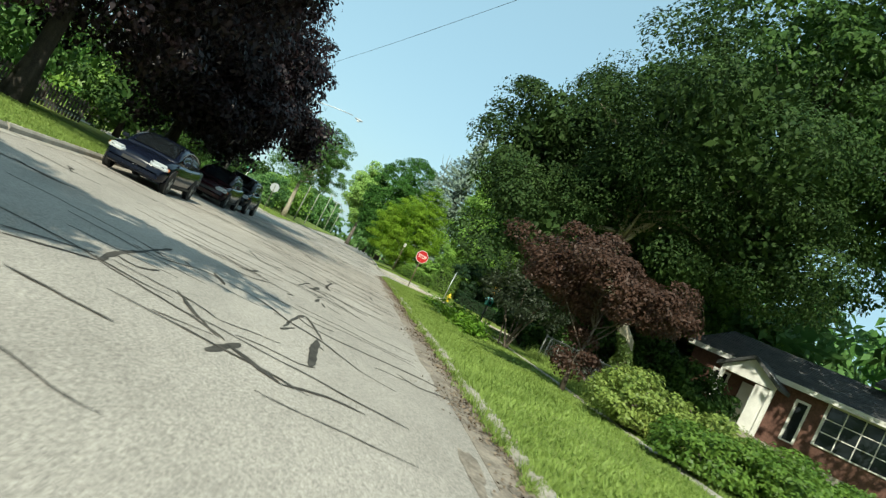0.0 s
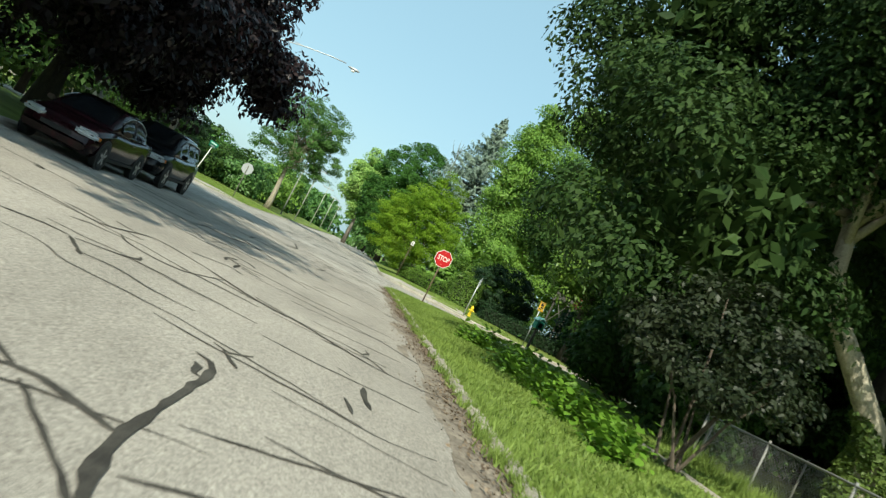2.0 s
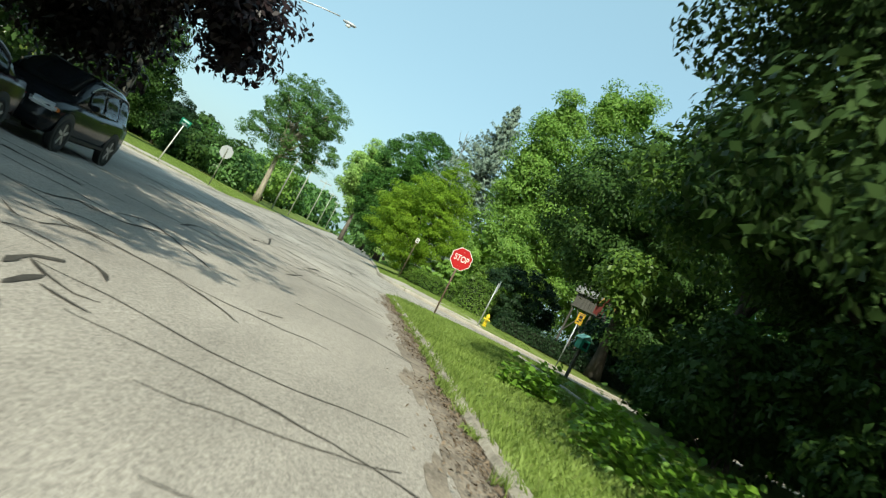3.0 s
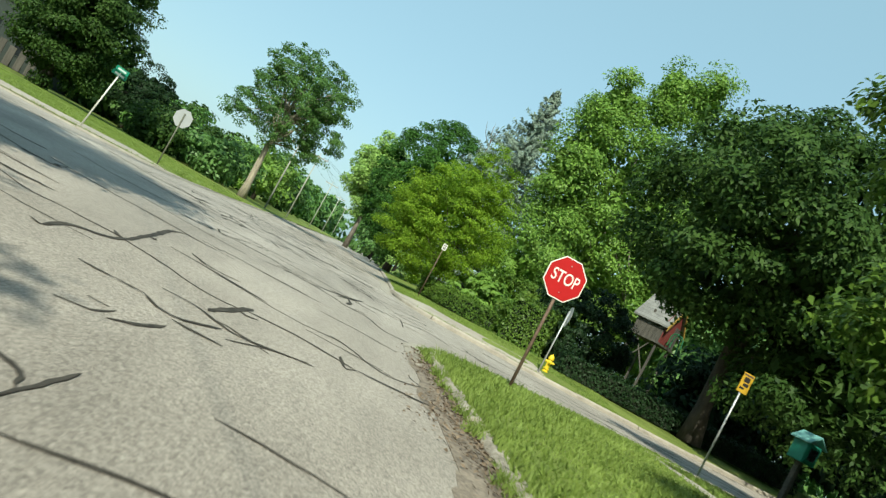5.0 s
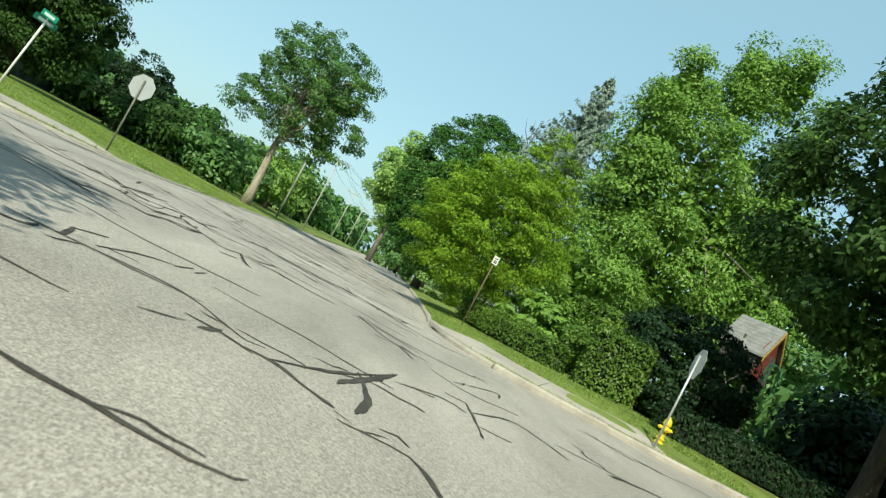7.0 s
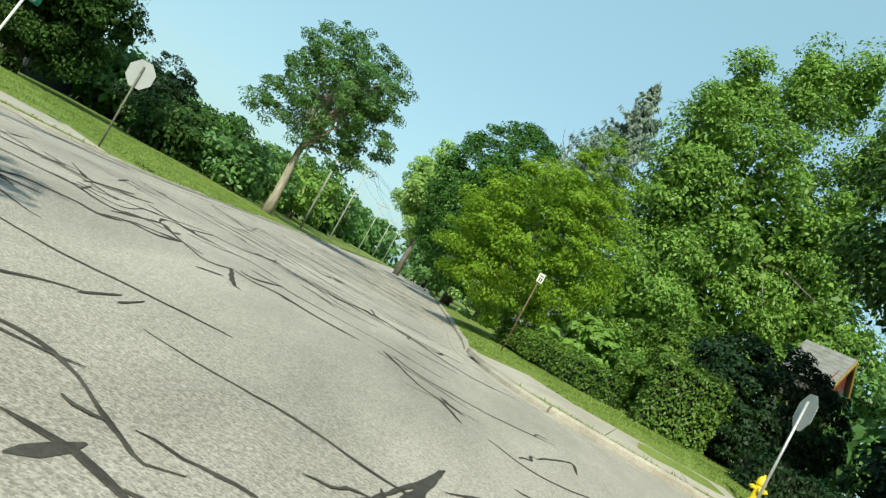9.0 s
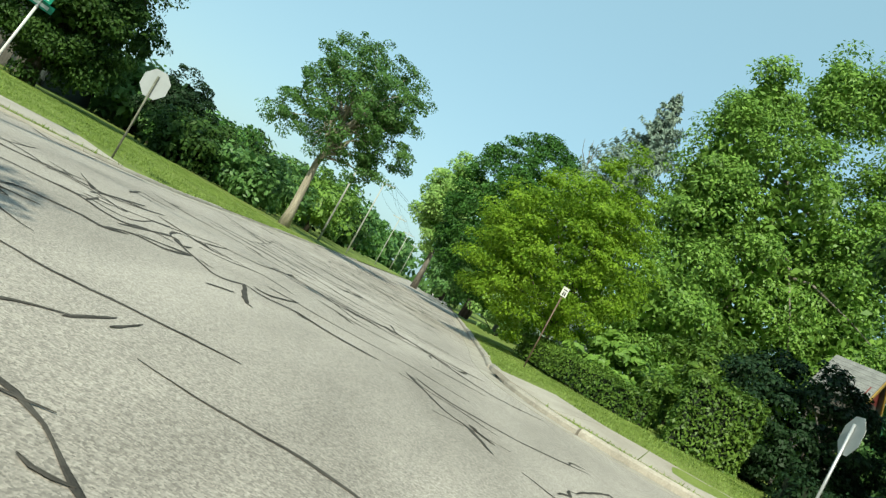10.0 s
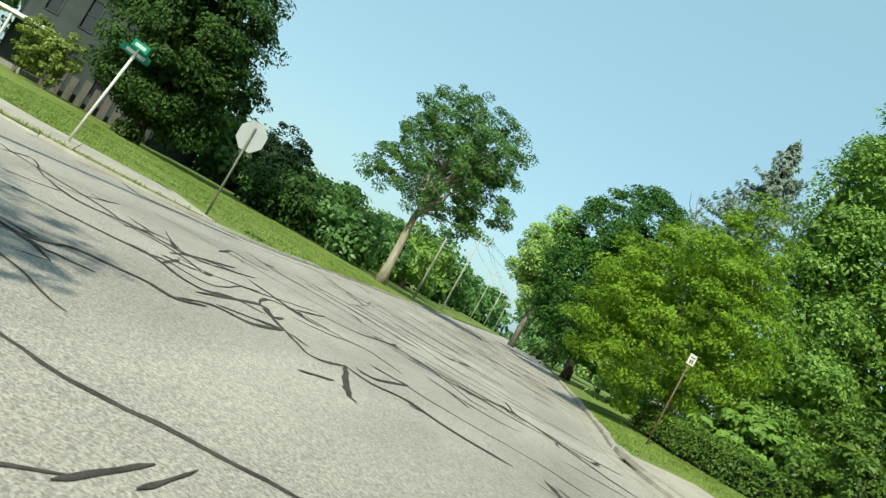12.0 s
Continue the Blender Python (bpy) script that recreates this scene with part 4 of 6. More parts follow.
stop_sign("red octagonal stop sign on a rusty brown post", (2.84, 53.4, lawn_height("lawn_near_right", 2.81, 53.4)), 2.27 - lawn_height("lawn_near_right", 2.81, 53.4), 11, "post_brown", (0, -1.0))
stop_sign("grey back of a stop sign on a thin olive post", (-10.38, 73.14, lawn_height("lawn_far_left", -10.38, 73.14)), 2.17, 180, "post_olive", (0, 0))
stop_sign("stop sign turned edge-on beside the hydrant", (6.48, 68.1, lawn_height("lawn_far_right", 6.45, 68.15)), 2.25, 90, "galv")


def fire_hydrant(foot):
    ob = base("fire_hydrant", Matrix.Translation(foot), "yellow cast iron fire hydrant on the grass by the kerb", "fire hydrant")
    part("barrel", lathe([(0.13, 0), (0.13, 0.04), (0.095, 0.05), (0.095, 0.10), (0.125, 0.11), (0.125, 0.14), (0.085, 0.16), (0.085, 0.48), (0.115, 0.5), (0.115, 0.53)], 18), "hydrant", ob, smooth=False)
    part("bonnet", lathe([(0.11, 0.53), (0.105, 0.58), (0.085, 0.64), (0.05, 0.68), (0.025, 0.69), (0.025, 0.73)], 18), "hydrant", ob)
    for nm, ax, r, ln in (("side_nozzle", (0, 90, 0), 0.05, 0.17), ("side_nozzle", (0, -90, 0), 0.05, 0.17), ("pumper_nozzle", (90, 0, 0), 0.07, 0.17)):
        part(nm, moved(lathe([(r * 0.8, 0.05), (r * 0.8, ln - 0.05), (r, ln - 0.05), (r, ln), (r * 0.4, ln + 0.01), (r * 0.4, ln + 0.04)], 12), pose(0, 0, 0.40, *ax)), "hydrant", ob)
    return ob


fire_hydrant((6.92, 69.3, lawn_height("lawn_far_right", 6.92, 69.3)))


def street_name_sign(foot):
    ob = base("street_name_sign", Matrix.Translation(foot) @ pose(0, 0, 0, 0, 8, 0), "green street name blades on a white round post", "street sign")
    part("post", tube([(0, 0, -0.1), (0, 0, 2.30)], 0.032, 10), "post_white", ob, smooth=True)
    for turn, z in ((62, 2.40), (-25, 2.59)):
        b = part("blade", moved(box(-0.38, 0.38, -0.006, 0.006, -0.09, 0.09, 0.004), pose(0, 0, z, 0, 0, turn)), "sign_green", ob)
        for side in (-1, 1):
            part("text_bar", moved(box(-0.25, 0.25, side * 0.0085 - 0.001, side * 0.0085 + 0.001, -0.045, 0.035), pose(0, 0, z, 0, 0, turn)), "sign_faded", b, "white bar of lettering")
    part("bracket", lathe([(0.04, 2.28), (0.04, 2.32), (0.02, 2.34), (0.02, 2.50)], 10), "galv", ob)
    return ob


street_name_sign((-12.84, 70.74, lawn_height("lawn_far_left", -12.84, 70.74)))


def small_sign(name, label, foot, top, turn, w, h, face, post, bars, slope=0):
    x, y, z = foot
    ob = base(name, pose(x, y, z, 0, slope, turn), label, "sign")
    part("post", tube([(0, 0.03, -0.1), (0, 0.03, top)], 0.024, 8), post, ob, smooth=True)
    p = part("plate", box(-w / 2, w / 2, -0.004, 0.004, top - h, top, 0.003), face, ob)
    for x0, x1, z0, z1, mat in bars:
        part("text_bar", box(x0, x1, -0.0075, -0.0055, top + z0, top + z1), mat, p)
    return ob


small_sign("warning_sign", "narrow faded yellow sign with worn black marks on a steel post", (8.48, 57.67, lawn_height("lawn_near_right", 8.48, 57.67)), 2.65, 12, 0.30, 0.48, "sign_yellow", "galv",
           [(-0.08, 0.08, -0.22, -0.10, "black"), (-0.05, 0.10, -0.32, -0.25, "black"), (-0.11, 0.02, -0.40, -0.35, "black"), (-0.13, 0.13, -0.07, -0.03, "post_brown")])
small_sign("speed_sign", "small white square sign with dark lettering on a thin post", (1.92, 79.5, lawn_height("lawn_far_right", 1.92, 79.5)), 2.98, 38, 0.30, 0.33, "sign_white", "post_brown",
           [(-0.09, 0.09, -0.11, -0.08, "black"), (-0.07, -0.02, -0.28, -0.16, "black"), (0.02, 0.07, -0.28, -0.16, "black")])


def book_box(foot):
    ob = base("little_library", Matrix.Translation(foot) @ Matrix.Rotation(radians(24), 4, "Z"), "small teal wooden library box with a pitched roof on a post", "library box")
    part("post", box(-0.05, 0.05, -0.05, 0.05, -0.1, 1.07, 0.008), "old_wood", ob)
    part("body", box(-0.19, 0.19, -0.15, 0.15, 1.06, 1.42, 0.01), "teal", ob)
    part("roof", prism([(-0.25, 1.40), (0, 1.56), (0.25, 1.40), (0.25, 1.425), (0, 1.59), (-0.25, 1.425)], -0.2, 0.2), "teal_pale", ob, "paler weathered teal roof")
    d = part("door", box(-0.15, 0.15, -0.165, -0.15, 1.09, 1.39, 0.005), "teal", ob)
    part("pane", box(-0.10, 0.10, -0.171, -0.166, 1.14, 1.34), "glass", d)
    return ob


book_box((7.75, 53.0, lawn_height("lawn_near_right", 7.75, 53.0) + 0.05))


# ---- poles and wires ----
def utility_pole(foot, tall, arm=True, lean=0.0):
    ob = base("utility_pole", Matrix.Translation(foot), "weathered wooden utility pole with a crossarm", "utility pole", "utility poles along the street")
    part("shaft", tube([(0, 0, -0.3), (lean * 0.5, 0, tall / 2), (lean, 0, tall)], [0.085, 0.072, 0.055], 10), "pole_wood", ob, smooth=True)
    if arm:
        part("crossarm", box(lean - 1.1, lean + 1.1, -0.15, -0.05, tall - 0.55, tall - 0.42, 0.01), "pole_wood", ob)
        for dx in (-1.0, -0.55, 0.55, 1.0):
            part("insulator", moved(lathe([(0.03, 0), (0.05, 0.04), (0.03, 0.08), (0.045, 0.12), (0.015, 0.15)], 8), Matrix.Translation((lean + dx, -0.1, tall - 0.42))), "lamp_head", ob)
    return ob


POLES = [(-12.5, 112.5, 8.2, False), (-12.8, 129, 8.0, True), (-15.0, 172, 8.2, True), (-16.0, 205, 8.2, True), (-17.3, 245, 8.2, True)]
for x, y, tall, arm in POLES:
    utility_pole((x, y, 0.2), tall, arm)


def cable(name, label, a, b, sag, r=0.012, n=14):
    a, b = Vector(a), Vector(b)
    pts = []
    for i in range(n + 1):
        t = i / n
        p = a.lerp(b, t)
        p.z -= sag * 4 * t * (1 - t)
        pts.append(p)
    return tagged(part(name, tube(pts, r, 5), "wire", None), label, "cable")


for dx in (-1.0, 0.55, 1.0):
    for (x0, y0, t0, _), (x1, y1, t1, _) in zip(POLES[1:], POLES[2:]):
        cable("power_line", "thin black power line slung between utility poles", (x0 + dx, y0 - 0.1, t0 + 0.0), (x1 + dx, y1 - 0.1, t1 + 0.0), 0.5)
    cable("power_line", "thin black power line slung between utility poles", (-12.8 + dx, 129, 8.0), (-7 + dx * 2, 160, 7.6), 0.4)
cable("overhead_wire", "single overhead wire crossing above the street", (-11.6, 58.6, 8.4), (4.6, 16.0, 10.0), 0.3, 0.007, 24)


def street_lamp(foot, head):
    ob = base("street_lamp", Matrix.Translation(foot), "grey cobra-head street lamp on a long curved arm", "street lamp")
    h = Vector(head) - Vector(foot)
    part("pole", tube([(0, 0, -0.2), (0, 0, 6), (0, 0, 12.0)], [0.15, 0.13, 0.10], 10), "grey_wood", ob, smooth=True)
    arm = [Vector((0, 0, h.z - 1.0))]
    for t in (0.2, 0.4, 0.6, 0.8, 0.93):
        arm.append(Vector((h.x * t, h.y * t, h.z - 1.0 + 1.1 * math.sin(t * math.pi / 2))))
    part("arm", tube(arm, 0.028, 8), "galv", ob, smooth=True)
    part("stay", tube([(0, 0, h.z - 0.2), (h.x * 0.6, h.y * 0.6, h.z - 1.0 + 1.1 * math.sin(0.3 * math.pi))], 0.012, 6), "galv", ob)
    g = lathe([(0.02, -0.36), (0.08, -0.30), (0.14, -0.1), (0.15, 0.15), (0.10, 0.32), (0.03, 0.38)], 12)
    moved(g, Matrix.Translation(h) @ Matrix.Rotation(math.atan2(h.y, h.x), 4, "Z") @ Matrix.Rotation(radians(92), 4, "Y") @ Matrix.Diagonal((0.5, 0.8, 0.85, 1)))
    part("lamp_head", g, "lamp_head", ob, "pale grey lamp housing", True)
    part("lens", moved(lathe([(0.10, -0.05), (0.11, 0.0), (0.09, 0.03)], 12), Matrix.Translation(h - Vector((0, 0, 0.1)))), "bulb_glass", ob)
    return ob


street_lamp((-11.6, 58.6, 0.4), (-5.1, 58.4, 8.75))


# ---- parked cars ----
def loft(stations, bm=None):
    """A body from cross-sections; each one: y and half-outline (x, z) from the bottom centre to the top centre."""
    bm = bm or bmesh.new()
    rings = []
    for y, half in stations:
        full = [(x, z) for x, z in half] + [(-x, z) for x, z in half[::-1] if x > 1e-4]
        rings.append([bm.verts.new((x, y, z)) for x, z in full])
    n = len(rings[0])
    for q, r in zip(rings, rings[1:]):
        for k in range(n):
            bm.faces.new((q[k], q[(k + 1) % n], r[(k + 1) % n], r[k]))
    bm.faces.new(rings[0][::-1])
    bm.faces.new(rings[-1])
    return bm


def car(label, m, paint, long=4.5, wide=1.76, tall=1.43, kind="sedan"):
    """A parked car; its nose looks along its own +y."""
    ob = base("parked_car", m, label, "car", "parked cars at the kerb")
    L, W = long / 2, wide / 2
    belt = 0.92 if kind == "sedan" else 1.02
    hood = 0.86 if kind == "sedan" else 0.98
    tailz = 1.0 if kind == "sedan" else 1.05
    lo = 0.20 if kind == "sedan" else 0.27

    def section(w, zb, zt, crown=0.03):
        return [(0, zb), (w * 0.86, zb), (w * 0.97, zb + 0.10), (w, (zb + zt) * 0.46), (w * 0.99, zt - 0.16), (w * 0.94, zt - 0.03), (w * 0.80, zt), (0, zt + crown)]

    stations = [(-L, section(W * 0.84, lo + 0.18, tailz - 0.30)), (-L + 0.06, section(W * 0.92, lo + 0.06, tailz - 0.08)), (-L + 0.22, section(W * 0.97, lo, tailz)),
                (-L * 0.62, section(W, lo, belt + 0.06)), (-0.2, section(W, lo, belt)), (L * 0.42, section(W, lo, belt)),
                (L * 0.55, section(W * 0.99, lo, hood + 0.04)), (L - 0.35, section(W * 0.96, lo, hood - 0.06)), (L - 0.10, section(W * 0.88, lo + 0.05, hood - 0.16)), (L, section(W * 0.76, lo + 0.14, hood - 0.30))]
    body = part("body", loft(stations), paint, ob, smooth=True)
    yb0, yb1 = (-L * 0.80, L * 0.52) if kind == "sedan" else (-L * 0.96, L * 0.48)
    wb, wt = W * 0.92, W * 0.70
    rear, front, power = (0.40, 0.46, 1.9) if kind == "sedan" else (0.16, 0.40, 2.2)

    def roofline(y):
        """Share of the cabin's height at y: a long arch, steeper at the tail."""
        u = (y - yb0) / (yb1 - yb0)
        d = max(0.0, (rear - u) / rear, (u - 1 + front) / front)
        return max(0.0, 1 - d ** power) * (1 - 0.05 * (2 * u - 1) ** 2)

    def flank(y, z):
        """Half-width of the cabin at y and height z."""
        u = abs(2 * (y - yb0) / (yb1 - yb0) - 1)
        return (wb + (wt - wb) * (z - belt) / (tall - belt)) * (1 - 0.10 * u ** 5)

    def top(y):
        return belt + (tall - belt - 0.02) * roofline(y)

    ring = []
    for i in range(25):
        y = yb0 + (yb1 - yb0) * i / 24
        z = top(y)
        h = z - belt
        w0, w1 = flank(y, belt), flank(y, z)
        ring.append((y, [(0, belt - 0.06), (w0, belt - 0.06), (w0 + (w1 - w0) * 0.45, belt + h * 0.45), (flank(y, z - 0.25 * h), z - 0.22 * h), (w1 - 0.015, z - 0.10 * h), (w1 - 0.07, z - 0.02 * h), (w1 - 0.17, z + 0.004), (0, z + 0.02)]))
    part("cabin", loft(ring), paint, ob, smooth=True)

    def sheet(rows):
        """A bowed pane through rows of corners, a few millimetres thick."""
        bm = bmesh.new()
        g = [[bm.verts.new(q) for q in r] for r in rows]
        for q, r in zip(g, g[1:]):
            for k in range(len(q) - 1):
                bm.faces.new((q[k], q[k + 1], r[k + 1], r[k]))
        bmesh.ops.solidify(bm, geom=bm.faces[:], thickness=0.004)
        return bm

    def across(u0, u1, sign):
        rows = []
        for i in range(9):
            y = yb0 + (yb1 - yb0) * (u0 + (u1 - u0) * i / 8)
            w = flank(y, top(y)) - 0.13
            rows.append([(w * k, y + sign * 0.014, top(y) + 0.016 + 0.016 * (1 - k * k)) for k in (-1, -0.5, 0, 0.5, 1)])
        return rows

    part("windscreen", sheet(across(0.70, 0.975, 1)), "glass", ob, smooth=True)
    part("rear_window", sheet(across(0.03 if kind == "sedan" else 0.012, 0.26 if kind == "sedan" else 0.10, -1)), "glass", ob, smooth=True)
    mids = (0.14, 0.50, 0.86) if kind == "sedan" else (0.05, 0.30, 0.59, 0.87)
    a1 = yb1 - 0.30
    for side in (-1, 1):
        for f0, f1 in zip(mids, mids[1:]):
            rows = []
            for i in range(8):
                y = yb0 + (yb1 - yb0) * (f0 + 0.012 + (f1 - f0 - 0.024) * i / 7)
                h = top(y) - belt
                z0 = belt + 0.035
                z1 = max(z0 + 0.015, top(y) - 0.18 * h)
                rows.append([(side * (flank(y, z) + 0.014), y, z) for z in (z0, (z0 + z1) / 2, z1)])
            part("side_window", sheet(rows), "glass", ob, smooth=True)
            rim = [(side * (flank(r[2][1], r[2][2]) + 0.012), r[2][1], r[2][2] + 0.012) for r in rows]
            part("window_trim", tube(rim, 0.011, 5), "alloy", ob)
        part("mirror", moved(box(-0.09, 0.09, -0.05, 0.05, -0.06, 0.06, 0.025), Matrix.Translation((side * (W + 0.06), a1 - 0.10, belt + 0.08))), paint, ob)
        part("door_handle", box(min(side * W, side * (W + 0.02)), max(side * W, side * (W + 0.02)), -0.35, -0.18, belt - 0.14, belt - 0.11, 0.005), paint, ob)
        part("sill_trim", box(min(side * W * 0.97, side * (W + 0.004)), max(side * W * 0.97, side * (W + 0.004)), -L * 0.5, L * 0.45, lo + 0.05, lo + 0.12, 0.01), "black", ob)
        part("headlamp", moved(box(-0.26, 0.24, -0.12, 0.12, -0.08, 0.08, 0.055), pose(side * W * 0.67, L - 0.125, hood - 0.215, -18, 0, -side * 24)), "lamp_clear", ob, "clear headlamp")
        t = part("tail_lamp", moved(box(-0.16, 0.16, -0.09, 0.09, -0.07, 0.07, 0.03), pose(side * W * 0.72, -L + 0.10, tailz - 0.2, 0, 0, side * 20)), "lamp_red", ob, "red tail lamp")
        part("reversing_lens", moved(box(-0.05, 0.05, -0.095, 0.0, -0.05, 0.05, 0.01), pose(side * W * 0.55, -L + 0.075, tailz - 0.2, 0, 0, side * 12)), "lamp_clear", t)
        for y in (-L * 0.60, L * 0.64):
            r = 0.31 if kind == "sedan" else 0.36
            part("wheel_arch", moved(lathe([(r + 0.06, 0), (r + 0.06, 0.03), (r + 0.03, 0.035)], 20), pose(side * (W - 0.025), y, r + 0.02, 0, side * 90, 0)), "black", ob)
            w = part("wheel", moved(lathe([(r * 0.7, -0.19), (r * 0.95, -0.19), (r, -0.16), (r, -0.03), (r * 0.95, 0.0), (r * 0.68, 0.005), (r * 0.66, -0.02)], 22), pose(side * (W + 0.015), y, r, 0, side * 90, 0)), "rubber", ob, "black tyre", True)
            part("rim", moved(lathe([(r * 0.66, -0.03), (r * 0.62, -0.012), (r * 0.3, -0.03), (r * 0.12, -0.005)], 16), pose(side * (W + 0.015), y, r, 0, side * 90, 0)), "alloy", w, "alloy rim")
            for k in range(5):
                part("spoke", moved(box(r * 0.1, r * 0.63, -0.03, 0.03, -0.02, 0.0, 0.004), pose(side * (W + 0.019), y, r, 0, side * 90, 0) @ Matrix.Rotation(k * 2 * math.pi / 5, 4, "Z")), "alloy", w)
    part("grille", box(-W * 0.40, W * 0.40, L - 0.06, L + 0.008, hood - 0.42, hood - 0.31, 0.01), "black", ob)
    for side in (-1, 1):
        part("side_marker", moved(box(-0.07, 0.07, -0.06, 0.06, -0.04, 0.04, 0.015), pose(side * (W * 0.89), L - 0.26, hood - 0.22, 0, 0, -side * 40)), "marker_amber", ob, "amber side marker")
    part("front_bumper", box(-W * 0.80, W * 0.80, L - 0.10, L + 0.03, lo + 0.06, lo + 0.24, 0.04), paint, ob)
    part("rear_bumper", box(-W * 0.84, W * 0.84, -L - 0.03, -L + 0.10, lo + 0.08, lo + 0.28, 0.04), paint, ob)
    part("number_plate", box(-0.15, 0.15, -L - 0.012, -L + 0.02, tailz - 0.34, tailz - 0.19, 0.004), "plate", ob)
    if kind != "sedan":
        for side in (-1, 1):
            part("roof_rail", tube([(side * wt * 0.92, yb0 + 0.55, tall + 0.01), (side * wt * 0.92, yb0 + 2.1, tall + 0.01)], 0.018, 6), "black", ob)
    return ob


car("dark blue sedan parked at the kerb facing oncoming traffic", pose(-6.35, 27.5, 0, 0, 0, 182), "blue_paint", 4.6, 1.78, 1.44)
car("dark maroon car parked facing the camera in tree shade", pose(-6.95, 38.2, 0, 0, 0, 182), "maroon_paint", 4.35, 1.76, 1.50)
car("charcoal sport utility car parked behind the maroon one", pose(-7.1, 43.6, 0, 0, 0, 182), "black_paint", 4.6, 1.84, 1.72, "suv")


# ---- fences ----
def chain_fence(label, pts, z, tall=1.0, group="chain-link fences"):
    """A chain-link fence: steel posts, a top rail and a net of slanting wires."""
    ob = base("chain_link_fence", Matrix.Translation((*pts[0], 0)), label, "fence", group)
    o = Vector((*pts[0], 0))
    for a, b in zip(pts, pts[1:]):
        d = Vector((*b, 0)) - Vector((*a, 0))
        ln = d.length
        n = max(1, round(ln / 2.4))
        u = d / ln
        for i in range(n + 1):
            p = Vector((*a, 0)) + u * (ln * i / n)
            h = z(p.x, p.y)
            if i or a == pts[0]:
                part("post", tube([p - o + Vector((0, 0, h - 0.1)), p - o + Vector((0, 0, h + tall + 0.06))], 0.032 if i in (0, n) else 0.024, 8), "old_galv", ob, smooth=True)
        pa, pb = Vector((*a, z(*a) + tall)) - o, Vector((*b, z(*b) + tall)) - o
        part("top_rail", tube([pa, pb], 0.021, 8), "old_galv", ob, smooth=True)
        bm = bmesh.new()
        step = 0.085
        za, zb = z(*a), z(*b)
        k = -tall
        while k < ln:
            for s in (1, -1):
                t0, t1 = (max(0, k), min(ln, k + tall))
                if t1 - t0 > 0.02:
                    h0, h1 = (t0 - k, t1 - k) if s > 0 else (tall - (t0 - k), tall - (t1 - k))
                    p0 = Vector((*a, 0)) - o + u * t0 + Vector((0, 0, za + (zb - za) * t0 / ln + h0))
                    p1 = Vector((*a, 0)) - o + u * t1 + Vector((0, 0, za + (zb - za) * t1 / ln + h1))
                    nn = u.cross(Vector((0, 0, 1))) * (0.003 * s)
                    w = (p1 - p0).normalized().cross(u.cross(Vector((0, 0, 1)))) * 0.0022
                    v = [bm.verts.new(q) for q in (p0 + nn - w, p0 + nn + w, p1 + nn + w, p1 + nn - w)]
                    bm.faces.new(v)
            k += step
        part("wire_net", bm, "mesh_wire", ob, "woven wire net")
    return ob


near_z = lambda x, y: lawn_height("lawn_near_right", x, y)
chain_fence("chain-link fence with steel posts beside the footpath", [(7.75, 34.4), (7.8, 24.4)], near_z)
chain_fence("short return of chain-link fence going back from the corner post", [(8.0, 34.6), (15.0, 35.6)], near_z)


def picket_fence(a, b, z):
    """A weathered picket fence between two places."""
    ob = base("picket_fence", Matrix.Translation((*a, z)), "weathered grey picket fence in the shade", "fence")
    d = Vector((b[0] - a[0], b[1] - a[1], 0))
    turn = Matrix.Rotation(math.atan2(d.y, d.x), 4, "Z")
    n = int(d.length / 0.16)
    for i in range(n):
        part("picket", moved(prism([(i * 0.16, 0), (i * 0.16 + 0.09, 0), (i * 0.16 + 0.09, 0.95), (i * 0.16 + 0.045, 1.02), (i * 0.16, 0.95)], 0, 0.018), turn), "old_wood", ob)
    for h in (0.25, 0.75):
        part("rail", moved(box(0, d.length, 0.02, 0.06, h, h + 0.08, 0.005), turn), "old_wood", ob)
    return ob


picket_fence((-16.5, 35.0), (-13.4, 39.0), 0.4)


# ---- houses ----
def wall_panel(name, width, tall, holes, m, mat, parent, thick=0.2):
    """A wall in its own x-z plane with openings that go through: holes are (x0, x1, z0, z1)."""
    xs = sorted({0, width, *[h[0] for h in holes], *[h[1] for h in holes]})
    zs = sorted({0, tall, *[h[2] for h in holes], *[h[3] for h in holes]})
    bm = bmesh.new()
    for x0, x1 in zip(xs, xs[1:]):
        for z0, z1 in zip(zs, zs[1:]):
            cx, cz = (x0 + x1) / 2, (z0 + z1) / 2
            if not any(h[0] < cx < h[1] and h[2] < cz < h[3] for h in holes):
                box(x0, x1, 0, thick, z0, z1, bm=bm)
    bmesh.ops.remove_doubles(bm, verts=bm.verts, dist=0.001)
    return part(name, moved(bm, m), mat, parent)


